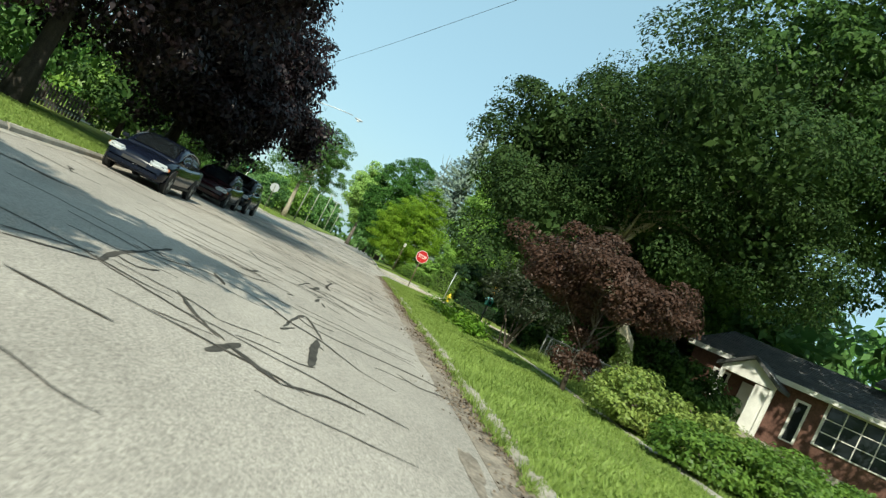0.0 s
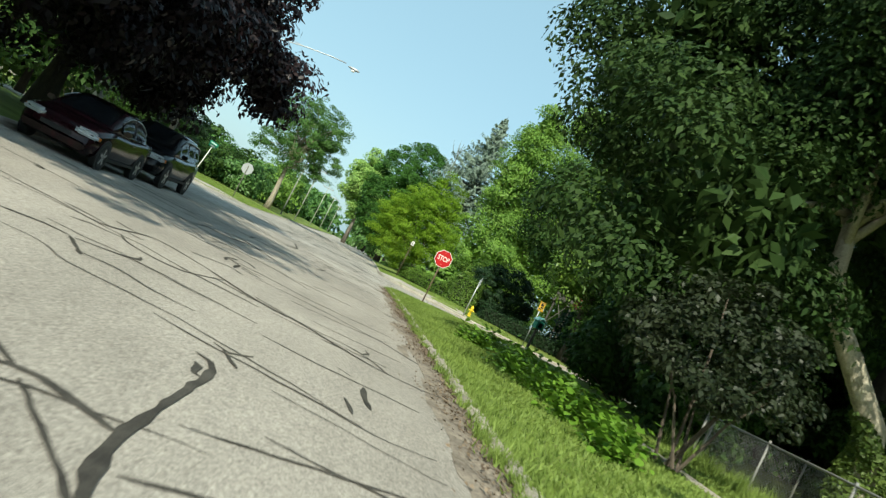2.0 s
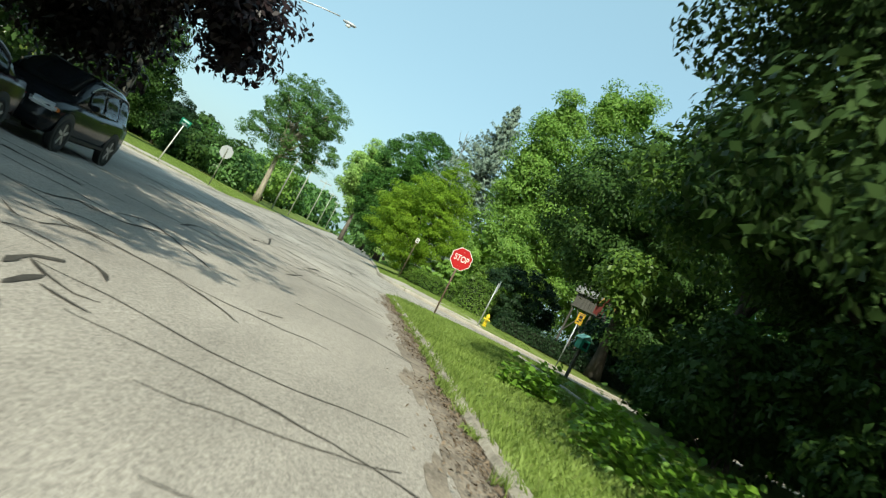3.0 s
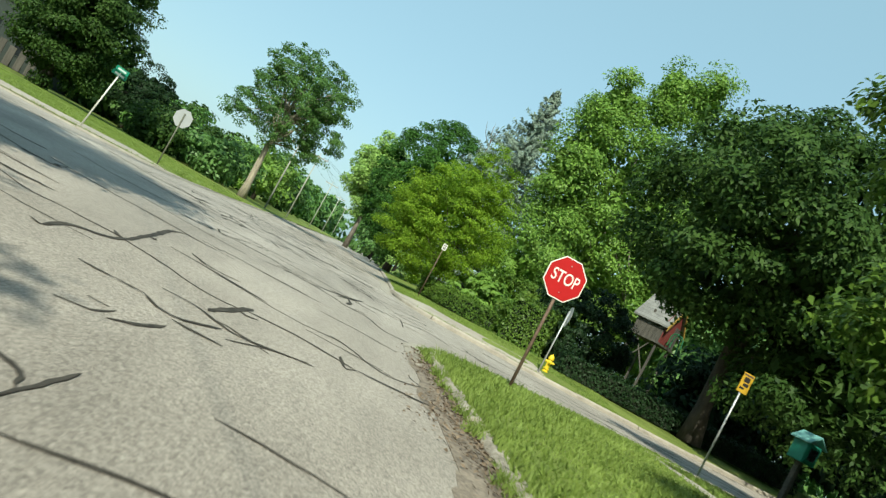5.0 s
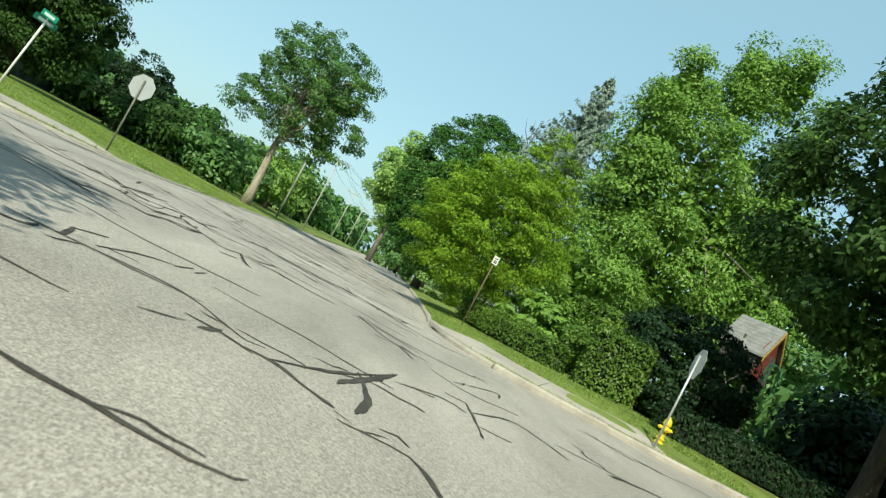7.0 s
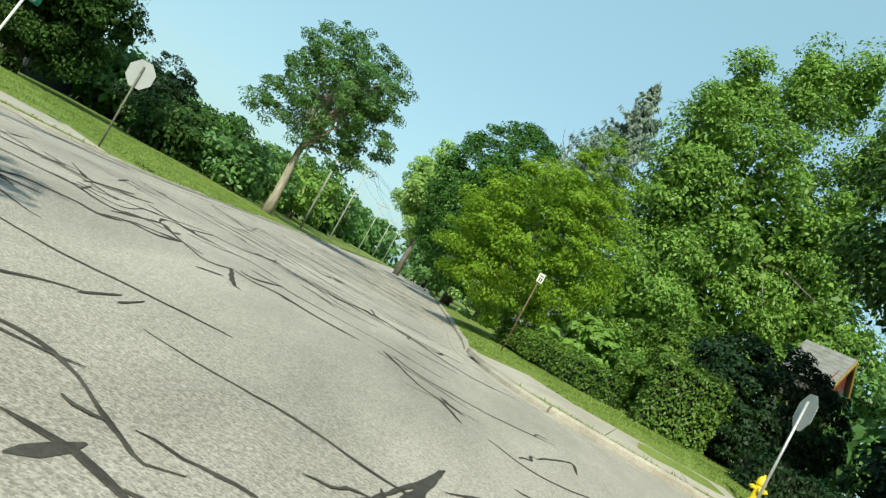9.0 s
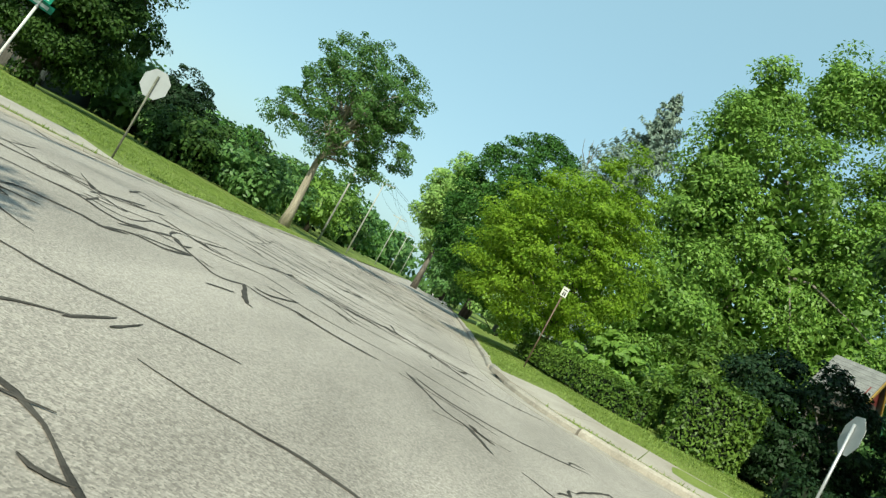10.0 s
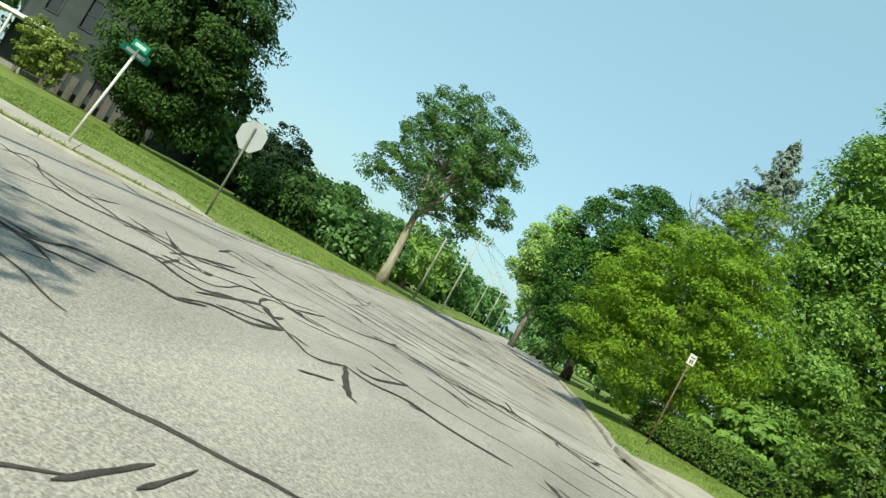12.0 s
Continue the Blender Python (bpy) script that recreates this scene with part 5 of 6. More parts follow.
def window(parent, m, x0, x1, z0, z1, cols=1, rows=2, trim="white_paint", casing=0.09):
    """A window set in an opening: casing, sill, glazing bars and a pane."""
    bm = bmesh.new()
    for a in ((x0 - casing, x0 + 0.02, z0, z1), (x1 - 0.02, x1 + casing, z0, z1), (x0 - casing, x1 + casing, z1 - 0.02, z1 + casing)):
        box(a[0], a[1], -0.03, 0.06, a[2], a[3], bm=bm)
    w = part("window", moved(bm, m), trim, parent)
    part("sill", moved(box(x0 - casing, x1 + casing, -0.07, 0.08, z0 - 0.06, z0 + 0.01, 0.008), m), trim, w)
    bm = bmesh.new()
    for i in range(1, cols):
        x = x0 + (x1 - x0) * i / cols
        box(x - 0.022, x + 0.022, 0.04, 0.09, z0, z1, bm=bm)
    for i in range(1, rows):
        z = z0 + (z1 - z0) * i / rows
        box(x0, x1, 0.045, 0.085, z - 0.022, z + 0.022, bm=bm)
    if cols * rows > 1:
        part("glazing_bars", moved(bm, m), trim, w)
    part("pane", moved(box(x0, x1, 0.10, 0.115, z0, z1), m), "glass", w)
    return w


def gable_roof(parent, x0, x1, y0, y1, eave, ridge, mat, along="y", over=0.4, thick=0.14):
    """A pitched roof of two slabs with courses of shingle; its ridge runs along y or x."""
    if along == "y":
        a, b, c, d = x0 - over, x1 + over, y0 - over, y1 + over
    else:
        a, b, c, d = y0 - over, y1 + over, x0 - over, x1 + over
    mid = (a + b) / 2
    drop = (ridge - eave) / ((b - a) / 2 - over) * over
    roofs = []
    for e in (a, b):
        run = math.hypot(mid - e, ridge - eave + drop)
        n = max(5, round(run / 0.30))

        def bar(u0, z0, u1, z1, up0, up1, down):
            bm = bmesh.new()
            v = []
            for w in (c, d):
                for u, z in ((u0, z0 + up0), (u1, z1 + up1), (u1, z1 + down), (u0, z0 + down)):
                    v.append(bm.verts.new((u, w, z) if along == "y" else (w, u, z)))
            for f in ((0, 1, 2, 3), (7, 6, 5, 4), (0, 4, 5, 1), (1, 5, 6, 2), (2, 6, 7, 3), (3, 7, 4, 0)):
                bm.faces.new([v[k] for k in f])
            return bm

        slab = part("roof", bar(e, eave - drop, mid, ridge, 0.0, 0.0, -thick), mat, parent)
        roofs.append(slab)
        for i in range(n):
            t0, t1 = i / n, (i + 1) / n
            part("shingle_course", bar(e + (mid - e) * t0, eave - drop + (ridge - eave + drop) * t0, e + (mid - e) * t1, eave - drop + (ridge - eave + drop) * t1, 0.035, 0.010, 0.003), mat, slab)
    return roofs


def brick_house():
    """The low brown brick house behind the shrubs, with a porch, a big white-barred window and a dark roof."""
    ob = base("brick_house", pose(16.4, 41.8, 1.5, 0, 0, -47), "low brown brick house with a dark shingle roof and white-barred windows", "house")
    I = Matrix.Identity(4)
    holes = [(1.2, 1.9, 0.9, 2.1), (2.6, 3.6, 0.0, 2.1), (5.2, 5.7, 0.5, 2.3), (6.5, 11.9, 0.9, 2.7)]
    wall_panel("front_wall", 14, 3.1, holes, I, "brick", ob)
    wall_panel("end_wall", 8, 3.1, [], Matrix.Rotation(radians(90), 4, "Z"), "brick", ob)
    wall_panel("far_end_wall", 8, 3.1, [], Matrix.Translation((14, 0, 0)) @ Matrix.Rotation(radians(90), 4, "Z"), "brick", ob)
    wall_panel("rear_wall", 14, 3.1, [], Matrix.Translation((0, 8, 0)), "brick", ob)
    part("foundation", box(0.02, 13.98, 0.02, 8.1, -1.5, 0.0), "kerb", ob, "grey concrete foundation")
    window(ob, I, 1.2, 1.9, 0.9, 2.1)
    window(ob, I, 5.2, 5.7, 0.5, 2.3, 1, 1)
    window(ob, I, 6.5, 11.9, 0.9, 2.7, 7, 3)
    part("door", box(2.6, 3.6, 0.08, 0.13, 0, 2.1, 0.01), "white_paint", ob, "white panelled door")
    part("porch_gable", prism([(2.0, 2.2), (4.6, 2.2), (4.6, 2.55), (3.3, 3.3), (2.0, 2.55)], -1.35, -1.25), "white_paint", ob, "white porch gable")
    part("porch_floor", box(1.9, 4.7, -1.45, -0.01, -1.5, 0.0, 0.02), "kerb", ob)
    part("porch_screen", box(3.7, 4.55, -1.32, -1.27, 0.0, 2.15, 0.01), "white_paint", ob, "white side panel of the porch")
    for x in (2.1, 4.5):
        part("porch_post", box(x - 0.09, x + 0.09, -1.40, -1.22, 0, 2.22, 0.01), "white_paint", ob)
    gable_roof(ob, 2.0, 4.6, -1.4, 0.2, 2.52, 3.3, "shingle", "y", 0.2)
    part("fascia", box(-0.4, 14.4, -0.50, -0.43, 2.72, 2.95, 0.01), "white_paint", ob)
    gable_roof(ob, 0, 14, 0, 8, 3.1, 4.6, "shingle", "x", 0.45)
    part("upper_block", box(7.5, 14.5, 3.2, 10.0, 3.0, 5.0), "brick", ob)
    gable_roof(ob, 7.5, 14.5, 3.2, 10.0, 4.9, 6.4, "shingle", "x", 0.5)
    window(ob, Matrix.Translation((0, 3.1, 0)), 8.4, 9.1, 4.1, 4.75, 1, 1)
    return ob


brick_house()


def victorian_house():
    """The tall grey-green house behind the big tree on the opposite corner."""
    ob = base("wooden_house", pose(-40.5, 98.5, 0.45, 0, 0, 12), "tall grey-green wooden house with narrow dark windows", "house")
    I = Matrix.Identity(4)
    front = [(x, x + 0.9, z, z + 2.0) for z in (1.0, 4.4) for x in (1.2, 3.6, 6.2, 8.6)]
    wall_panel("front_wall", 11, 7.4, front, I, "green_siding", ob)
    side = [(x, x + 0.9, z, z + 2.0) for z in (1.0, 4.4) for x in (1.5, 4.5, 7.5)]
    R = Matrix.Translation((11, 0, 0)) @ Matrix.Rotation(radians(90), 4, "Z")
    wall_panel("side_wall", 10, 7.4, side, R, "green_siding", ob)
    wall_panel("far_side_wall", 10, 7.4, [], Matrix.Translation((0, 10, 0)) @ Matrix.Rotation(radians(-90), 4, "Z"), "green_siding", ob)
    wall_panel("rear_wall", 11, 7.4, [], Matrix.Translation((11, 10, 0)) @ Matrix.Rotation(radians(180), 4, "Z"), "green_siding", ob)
    for h in front:
        window(ob, I, *h, 1, 2, "green_siding")
    for h in side:
        window(ob, R, *h, 1, 2, "green_siding")
    bm = bmesh.new()
    for z in np.arange(0.15, 7.3, 0.16):
        box(-0.012, 0.001, -0.012, 0.0, z, z + 0.15, bm=bm)
    part("corner_board", bm, "green_siding", ob)
    part("cornice", box(-0.45, 11.45, -0.45, 0.0, 7.3, 7.65, 0.03), "green_siding", ob)
    part("side_cornice", box(11.0, 11.45, 0.0, 10.4, 7.3, 7.65, 0.03), "green_siding", ob)
    gable_roof(ob, 0, 11, 0, 10, 7.6, 10.6, "shingle", "x", 0.5)
    part("porch_roof", box(-3.2, 3.4, -2.8, -0.02, 3.0, 3.22, 0.03), "white_paint", ob, "white porch roof")
    for x in (-3.0, -1.0, 1.2, 3.2):
        part("porch_post", tube([(x, -2.6, 0), (x, -2.6, 3.0)], 0.09, 10), "white_paint", ob)
    part("porch_floor", box(-3.2, 3.4, -2.8, -0.02, 0.0, 0.35, 0.02), "grey_wood", ob)
    for k in range(9):
        part("lattice_panel", box(3.9 + k * 0.8, 4.4 + k * 0.8, -1.3, -1.22, 0.0, 1.5 + 0.2 * (k % 2), 0.01), "old_wood", ob)
    return ob


victorian_house()


def playhouse():
    """A raised wooden playhouse: grey shingled roof, yellow rake boards, a red gable wall with a green ladder before it."""
    ob = base("playhouse", pose(18.1, 92.4, 0.7, 0, 0, 46), "raised grey wooden playhouse with yellow rake boards and red gable", "playhouse")
    wide, deep, low, top, peak = 2.4, 2.1, 4.15, 5.85, 7.4
    for x in (0.1, wide - 0.1):
        for y in (0.1, deep - 0.1):
            part("leg", box(x - 0.07, x + 0.07, y - 0.07, y + 0.07, -0.5, low, 0.01), "old_wood", ob)
    for y0, y1 in ((0.15, deep - 0.5), (deep - 0.15, 0.5)):
        part("brace", tube([(0.1, y0, 1.9), (0.1, y1, low)], 0.05, 6), "old_wood", ob)
    part("deck", box(-0.12, wide + 0.12, -0.1, deep + 0.1, low, low + 0.14, 0.01), "old_wood", ob)
    n = 11
    for k in range(n):
        y = k * deep / n
        part("side_board", box(-0.05, 0.0, y + 0.006, y + deep / n - 0.006, low + 0.14, top - 0.35 + 0.05 * (k % 2), 0.006), "old_wood", ob)
    part("rail", box(-0.07, 0.0, 0.0, deep, top - 0.34, top - 0.26, 0.008), "old_wood", ob)
    for k in range(8):
        x = k * wide / 8
        part("gable_board", box(x + 0.005, x + wide / 8 - 0.005, -0.04, 0.02, low + 0.14, top, 0.006), "play_red" if k < 5 else "old_wood", ob)
    part("gable", prism([(-0.05, top), (wide + 0.05, top), (wide / 2, peak - 0.05)], -0.03, 0.03), "play_red", ob)
    half = wide / 2 + 0.3
    drop = (peak - top) / (wide / 2) * 0.3
    for side in (-1, 1):
        part("rake_board", prism([(wide / 2 + side * half, top - drop - 0.05), (wide / 2, peak - 0.05), (wide / 2, peak - 0.31), (wide / 2 + side * half, top - drop - 0.31)], -0.37, -0.31), "play_yellow", ob, "yellow board under the roof edge")
    gable_roof(ob, 0, wide, 0, deep, top, peak, "shingle_grey", "y", 0.3, 0.09)
    part("roof_vent", box(0.10, 0.22, deep * 0.58, deep * 0.58 + 0.12, top + 0.05, top + 0.42, 0.01), "old_wood", ob)
    for x in (0.55, 1.05):
        arch = [(x, -0.75 + 0.35 * math.cos(a), low + 0.85 + 0.35 * math.sin(a)) for a in np.linspace(math.pi, 0.0, 8)]
        part("ladder_rail", tube([(x, -1.75, -0.3), *arch, (x, -0.4, low + 0.2)], 0.045, 6), "play_green", ob, "green curved rail")
    for k in range(9):
        u = (k + 0.5) / 9.5
        part("rung", tube([(0.55, -1.75 + 0.65 * u, -0.3 + u * (low + 1.0)), (1.05, -1.75 + 0.65 * u, -0.3 + u * (low + 1.0))], 0.03, 6), "play_green", ob)
    return ob


playhouse()

# ---- trees, near to far ----
tree("purple_maple", "large dark purple maple overhanging the parked cars", "tree", (-12.0, 46, 0.35), [(-12.0, 46, 0.2), (-11.9, 46, 2), (-11.7, 46, 5), (-11.6, 45.8, 9)],
     ((-12.2, 45.0, 7.9), (5.2, 7.2, 5.5)), "leaf_purple", 32000, 300, 0.23, 1.1, 3, "dark_bark", 0.38, 14, hollow=0.3,
     lobes=(((-6.4, 50.2, 5.1), (0.9, 1.6, 1.4), 0.08), ((-8.8, 46.3, 6.0), (2.6, 5.0, 1.6), 0.34), ((-10.2, 45.8, 4.5), (2.4, 4.4, 1.6), 0.28), ((-9.4, 41, 4.9), (2.8, 4.5, 2.8), 0.28), ((-8.5, 48.2, 8.2), (1.8, 3.4, 2.3), 0.16), ((-10.3, 50.4, 3.4), (1.9, 2.4, 1.5), 0.12)), group="purple maples")
tree("purple_maple", "broad dark purple maple behind the dark blue sedan", "tree", (-12.6, 31.0, 0.35), [(-12.6, 31, 0.2), (-12.5, 31, 2), (-12.3, 31, 5), (-12.0, 31, 9)],
     ((-11.2, 31.0, 8.6), (5.8, 8.2, 5.6)), "leaf_purple", 32000, 280, 0.22, 1.0, 4, "dark_bark", 0.4, 14, hollow=0.35,
     lobes=(((-15.0, 27.5, 4.4), (3.6, 5, 2.9), 0.25), ((-6.6, 28.5, 8.2), (2.0, 4.5, 2.2), 0.10), ((-5.4, 27.0, 10.4), (2.0, 6.5, 1.8), 0.14)), group="purple maples")
tree("maple", "big green maple leaning over the lawn, ivy on its trunk", "tree", (10.7, 33.6, 0.5), [(10.75, 33.6, 0.3), (10.7, 33.6, 1.4), (10.45, 33.6, 2.5), (9.4, 33.6, 3.55), (8.75, 33.6, 4.2), (8.45, 33.7, 4.9), (8.5, 34.2, 6.5), (8.9, 35, 8.5)],
     ((9.0, 35.8, 9.0), (5.2, 5.6, 4.2)), "leaf_maple", 71000, 105, 0.128, 1.3, 5, "pale_bark", 0.29, 18, hollow=0.68, flat=0.6, rough=1.3,
     lobes=(((4.5, 36.0, 8.5), (2.2, 3.2, 3.1), 0.28), ((5.2, 31.8, 4.4), (2.4, 2.1, 1.6), 0.13), ((12.5, 31, 7.6), (3.2, 3.2, 2.2), 0.20), ((9.4, 29.0, 10.2), (4.6, 3.8, 2.9), 0.26)), group="green maples")
# the lobe at x 19.5 is added to throw shade on the brick house
tree("maple", "tall green maple towering over the brick house", "tree", (13.4, 38.5, 0.5), [(13.4, 38.5, 0.3), (13.5, 38.4, 4), (14.2, 38, 8), (14.8, 37.5, 10.5), (15.2, 37, 14)],
     ((15.4, 37.0, 15.6), (6.4, 6.6, 6.6)), "leaf_dark", 36000, 95, 0.255, 1.5, 6, "dark_bark", 0.46, 18, flat=0.55, hollow=0.68, rough=1.3, lobes=(((20.5, 42, 15), (5, 5.5, 6), 0.22), ((11.2, 38, 12.6), (2.8, 3.4, 3.0), 0.16), ((19.5, 29.5, 13.5), (5.5, 6.5, 4.5), 0.25)), group="green maples")
tree("maple", "dark leafy maple behind the shrubs", "tree", (13.6, 46.0, 0.5), [(13.6, 46, 0.3), (13.5, 46, 2.5), (13.2, 46, 5), (13, 46, 9)],
     ((13.0, 45.6, 8.6), (5.0, 5.2, 4.4)), "leaf_dark", 27000, 80, 0.20, 1.2, 16, "dark_bark", 0.3, 12, hollow=0.65, lobes=(((8.0, 45.2, 6.4), (2.6, 3.2, 1.7), 0.26),), group="green maples")
tree("maple", "slender many-stemmed maple shading the corner of the side street", "tree", (11.2, 50.4, 0.5), [(11.2, 50.4, 0.3), (11.1, 50.4, 2.5), (10.9, 50.2, 5), (10.7, 50, 8)],
     ((10.4, 50.0, 8.8), (2.9, 2.8, 2.9)), "leaf_hedge", 17000, 60, 0.17, 1.0, 17, "dark_bark", 0.17, 14, hollow=0.5, flat=0.55, inner=0.12, lobes=(((9.8, 54.4, 7.9), (2.7, 2.4, 2.1), 0.6), ((13.6, 52.5, 7.6), (3.0, 2.8, 3.2), 0.6), ((18.5, 53.5, 8.0), (4.0, 3.6, 4.4), 0.5), ((8.2, 52.4, 3.9), (0.9, 1.3, 0.95), 0.12)), group="green maples")
tree("street_tree", "leafy street tree shading the road from the near verge", "tree", (-9.2, 5.6, 0.3), [(-9.2, 5.6, 0.1), (-9.1, 5.6, 2.2), (-8.4, 5.8, 4.6), (-6.6, 6.2, 6.4)],
     ((-4.9, 5.3, 7.2), (2.7, 1.9, 1.6)), "leaf_ash", 9000, 60, 0.24, 0.8, 31, "bark", 0.24, 10, lobes=(((-8.2, 6.2, 7.4), (1.9, 1.9, 2.0), 0.5),))
tree("plum_tree", "small purple-leaved plum tree on the lawn", "tree", (5.9, 22.4, 0.35), [(5.9, 22.4, 0.25), (5.85, 22.4, 0.9), (5.95, 22.4, 1.6), (6.0, 22.5, 2.5)],
     ((6.0, 22.8, 3.0), (2.35, 2.2, 0.95)), "leaf_plum", 30500, 110, 0.085, 0.42, 7, "twig", 0.06, 18, hollow=0.3, inner=0.0,
     lobes=(((5.8, 22.5, 1.35), (0.5, 0.5, 0.6), 0.06),))
tree("maple", "dense dark green maple shading the side street", "tree", (14.6, 73.0, 0.6), [(14.6, 73, 0.4), (14.5, 73, 2), (14.2, 72.6, 5), (14.0, 72, 9)],
     ((13.9, 71.4, 9.5), (6.4, 5.8, 5.0)), "leaf_dark", 44000, 150, 0.22, 1.35, 8, "dark_bark", 0.42, 12, hollow=0.66, rough=1.2, lobes=(((20, 70, 10.8), (6.2, 6, 6.4), 0.5), ((17.0, 69.6, 5.0), (3.6, 3.0, 3.2), 0.2)), group="green maples")
tree("honey_locust", "light yellow-green feathery tree on the far lawn", "tree", (2.7, 85.6, 0.6), [(2.7, 85.6, 0.4), (2.8, 85.7, 1.4), (2.8, 85.8, 2.4), (3.0, 86, 4.5)],
     ((1.7, 85.6, 4.8), (3.2, 3.6, 3.6)), "leaf_locust", 48000, 330, 0.11, 0.55, 9, "twig", 0.10, 16, hollow=0.45, flat=0.5, rough=1.6, inner=0.03,
     lobes=(((2.6, 85.4, 7.5), (1.4, 1.8, 2.3), 0.14), ((-0.1, 85.2, 3.6), (1.7, 2.2, 2.2), 0.14), ((4.0, 85.6, 4.8), (1.3, 2.0, 2.2), 0.10)))
tree("linden", "tall bright green tree rising above the others", "tree", (13.5, 103, 0.6), [(13.5, 103, 0.4), (13.5, 103, 5), (13.3, 103, 12), (13.2, 103, 18)],
     ((13.8, 102.8, 11.0), (6.4, 5.4, 12.5)), "leaf_bright", 42000, 240, 0.225, 1.25, 10, "bark", 0.4, 8, hollow=0.6, rough=0.9, flat=0.7, inner=0.15,
     lobes=(((9.0, 101, 14.5), (2.6, 3.2, 5.8), 0.26), ((18.6, 101, 13.5), (3.0, 3.4, 7.0), 0.30), ((9.3, 100, 6.0), (3.6, 3.6, 5.0), 0.22), ((19.5, 99.5, 7), (4.6, 3.6, 6.5), 0.32), ((9.6, 102, 20.6), (1.7, 2.2, 2.8), 0.09), ((13.2, 102, 23.6), (1.8, 2.2, 2.6), 0.09), ((16.2, 102, 24.4), (1.5, 2.2, 2.8), 0.08), ((18.9, 101.5, 20.6), (1.7, 2.2, 3.0), 0.09)))
tree("maple", "rounded dark green maple further along the street", "tree", (-0.3, 114, 0.5), [(-0.3, 114, 0.3), (-0.3, 114, 2.4), (-0.2, 114, 6), (-0.1, 114, 9)],
     ((-0.4, 113, 8.2), (4.9, 4.8, 6.8)), "leaf_dome", 50000, 520, 0.20, 0.72, 11, "dark_bark", 0.32, 4, hollow=0.9, rough=0.12, group="green maples")
tree("tree", "pale yellow-green tree beside the rounded maple", "tree", (-5.6, 129, 0.5), [(-5.6, 129, 0.3), (-5.6, 129, 4), (-6.0, 129, 8)],
     ((-6.4, 128.5, 8.9), (2.6, 3.0, 4.4)), "leaf_pale", 26000, 130, 0.24, 0.9, 12, "bark", 0.26, 8, group="distant trees")
tree("street_tree", "open-crowned green tree with a leaning forked trunk", "tree", (-12.2, 100.1, 0.3), [(-12.3, 100.1, 0.1), (-12.3, 100.1, 1.4), (-12.35, 100.1, 2.9), (-12.4, 100.1, 4.3), (-12.2, 100.1, 6.0), (-12.2, 100, 8.4)],
     ((-12.4, 100.1, 9.0), (4.1, 3.9, 4.1)), "leaf_street", 29000, 260, 0.145, 0.55, 13, "pale_bark", 0.29, 40, hollow=0.3, rough=1.3, inner=0.0,
     lobes=(((-9.3, 99.8, 7.0), (2.0, 2.0, 2.7), 0.20), ((-9.7, 100, 9.6), (2.2, 2.2, 1.9), 0.15), ((-15.2, 100, 6.4), (1.7, 2.0, 1.6), 0.12), ((-11.2, 100, 5.1), (2.2, 2.0, 1.3), 0.10)))
tree("maple", "dense dark green tree in front of the grey-green house", "tree", (-24.6, 91.0, 0.5), [(-24.6, 91, 0.3), (-24.6, 91, 2), (-24.5, 91, 5), (-24.5, 91, 8)],
     ((-24.3, 91, 6.0), (3.6, 3.6, 4.9)), "leaf_dark", 44000, 170, 0.19, 0.95, 14, "dark_bark", 0.36, 8, hollow=0.7, group="green maples")
tree("garden_tree", "dark bluish-green airy tree behind the stop sign", "tree", (-25.4, 108, 0.4), [(-25.4, 108, 0.2), (-25.3, 108, 1.6), (-25.2, 108, 3.2)],
     ((-25.2, 108, 3.6), (2.5, 2.4, 2.7)), "leaf_deep_and_shaded", 15000, 100, 0.17, 0.6, 15, "dark_bark", 0.14, 10, hollow=0.35, rough=1.4, inner=0.03,
     lobes=(((-22.4, 107.6, 3.0), (1.3, 1.2, 1.5), 0.2),), group="background trees")


def spruce(foot, tall, radius, seed=1):
    """A conifer: a straight stem with whorls of drooping boughs."""
    rng = np.random.default_rng(seed)
    ob = base("spruce", Matrix.Translation(foot), "tall blue-green spruce with a ragged pointed top", "tree")
    part("trunk", tube([(0, 0, -0.2), (0, 0, tall * 0.5), (0, 0, tall)], [0.3, 0.18, 0.02], 8), "dark_bark", ob, smooth=True)
    ps, outs = [], []
    z = 1.5
    while z < tall - 0.15:
        reach = min(radius, 0.06 + 0.50 * (tall - z))
        for k in range(8):
            a = rng.uniform(0, 2 * math.pi)
            r = reach * rng.uniform(0.6, 1.15)
            n = int(18 + 28 * r)
            t = rng.uniform(0.03, 1, n)
            w = rng.normal(0, 0.05 + 0.10 * r, n) * (1.05 - t)
            lift = 0.30 * r * t - 0.95 * r * t ** 2 + 0.80 * r * t ** 3
            p = np.stack([np.cos(a) * r * t - np.sin(a) * w, np.sin(a) * r * t + np.cos(a) * w, z + lift - rng.uniform(0, 0.30, n) * (0.3 + 0.7 * t)], 1)
            ps.append(p)
            o = np.tile([np.cos(a), np.sin(a), 0.1], (n, 1))
            outs.append(o)
        z += 0.33 + 0.013 * (tall - z)
    v, f = leaf_cloud(rng, np.concatenate(ps), np.concatenate(outs), 0.36, 0.9, 0.30)
    under(shape("needle_cover", v, f, "leaf_spruce"), ob)
    return ob


spruce((5.7, 109.5, 0.5), 21.4, 5.2, 15)


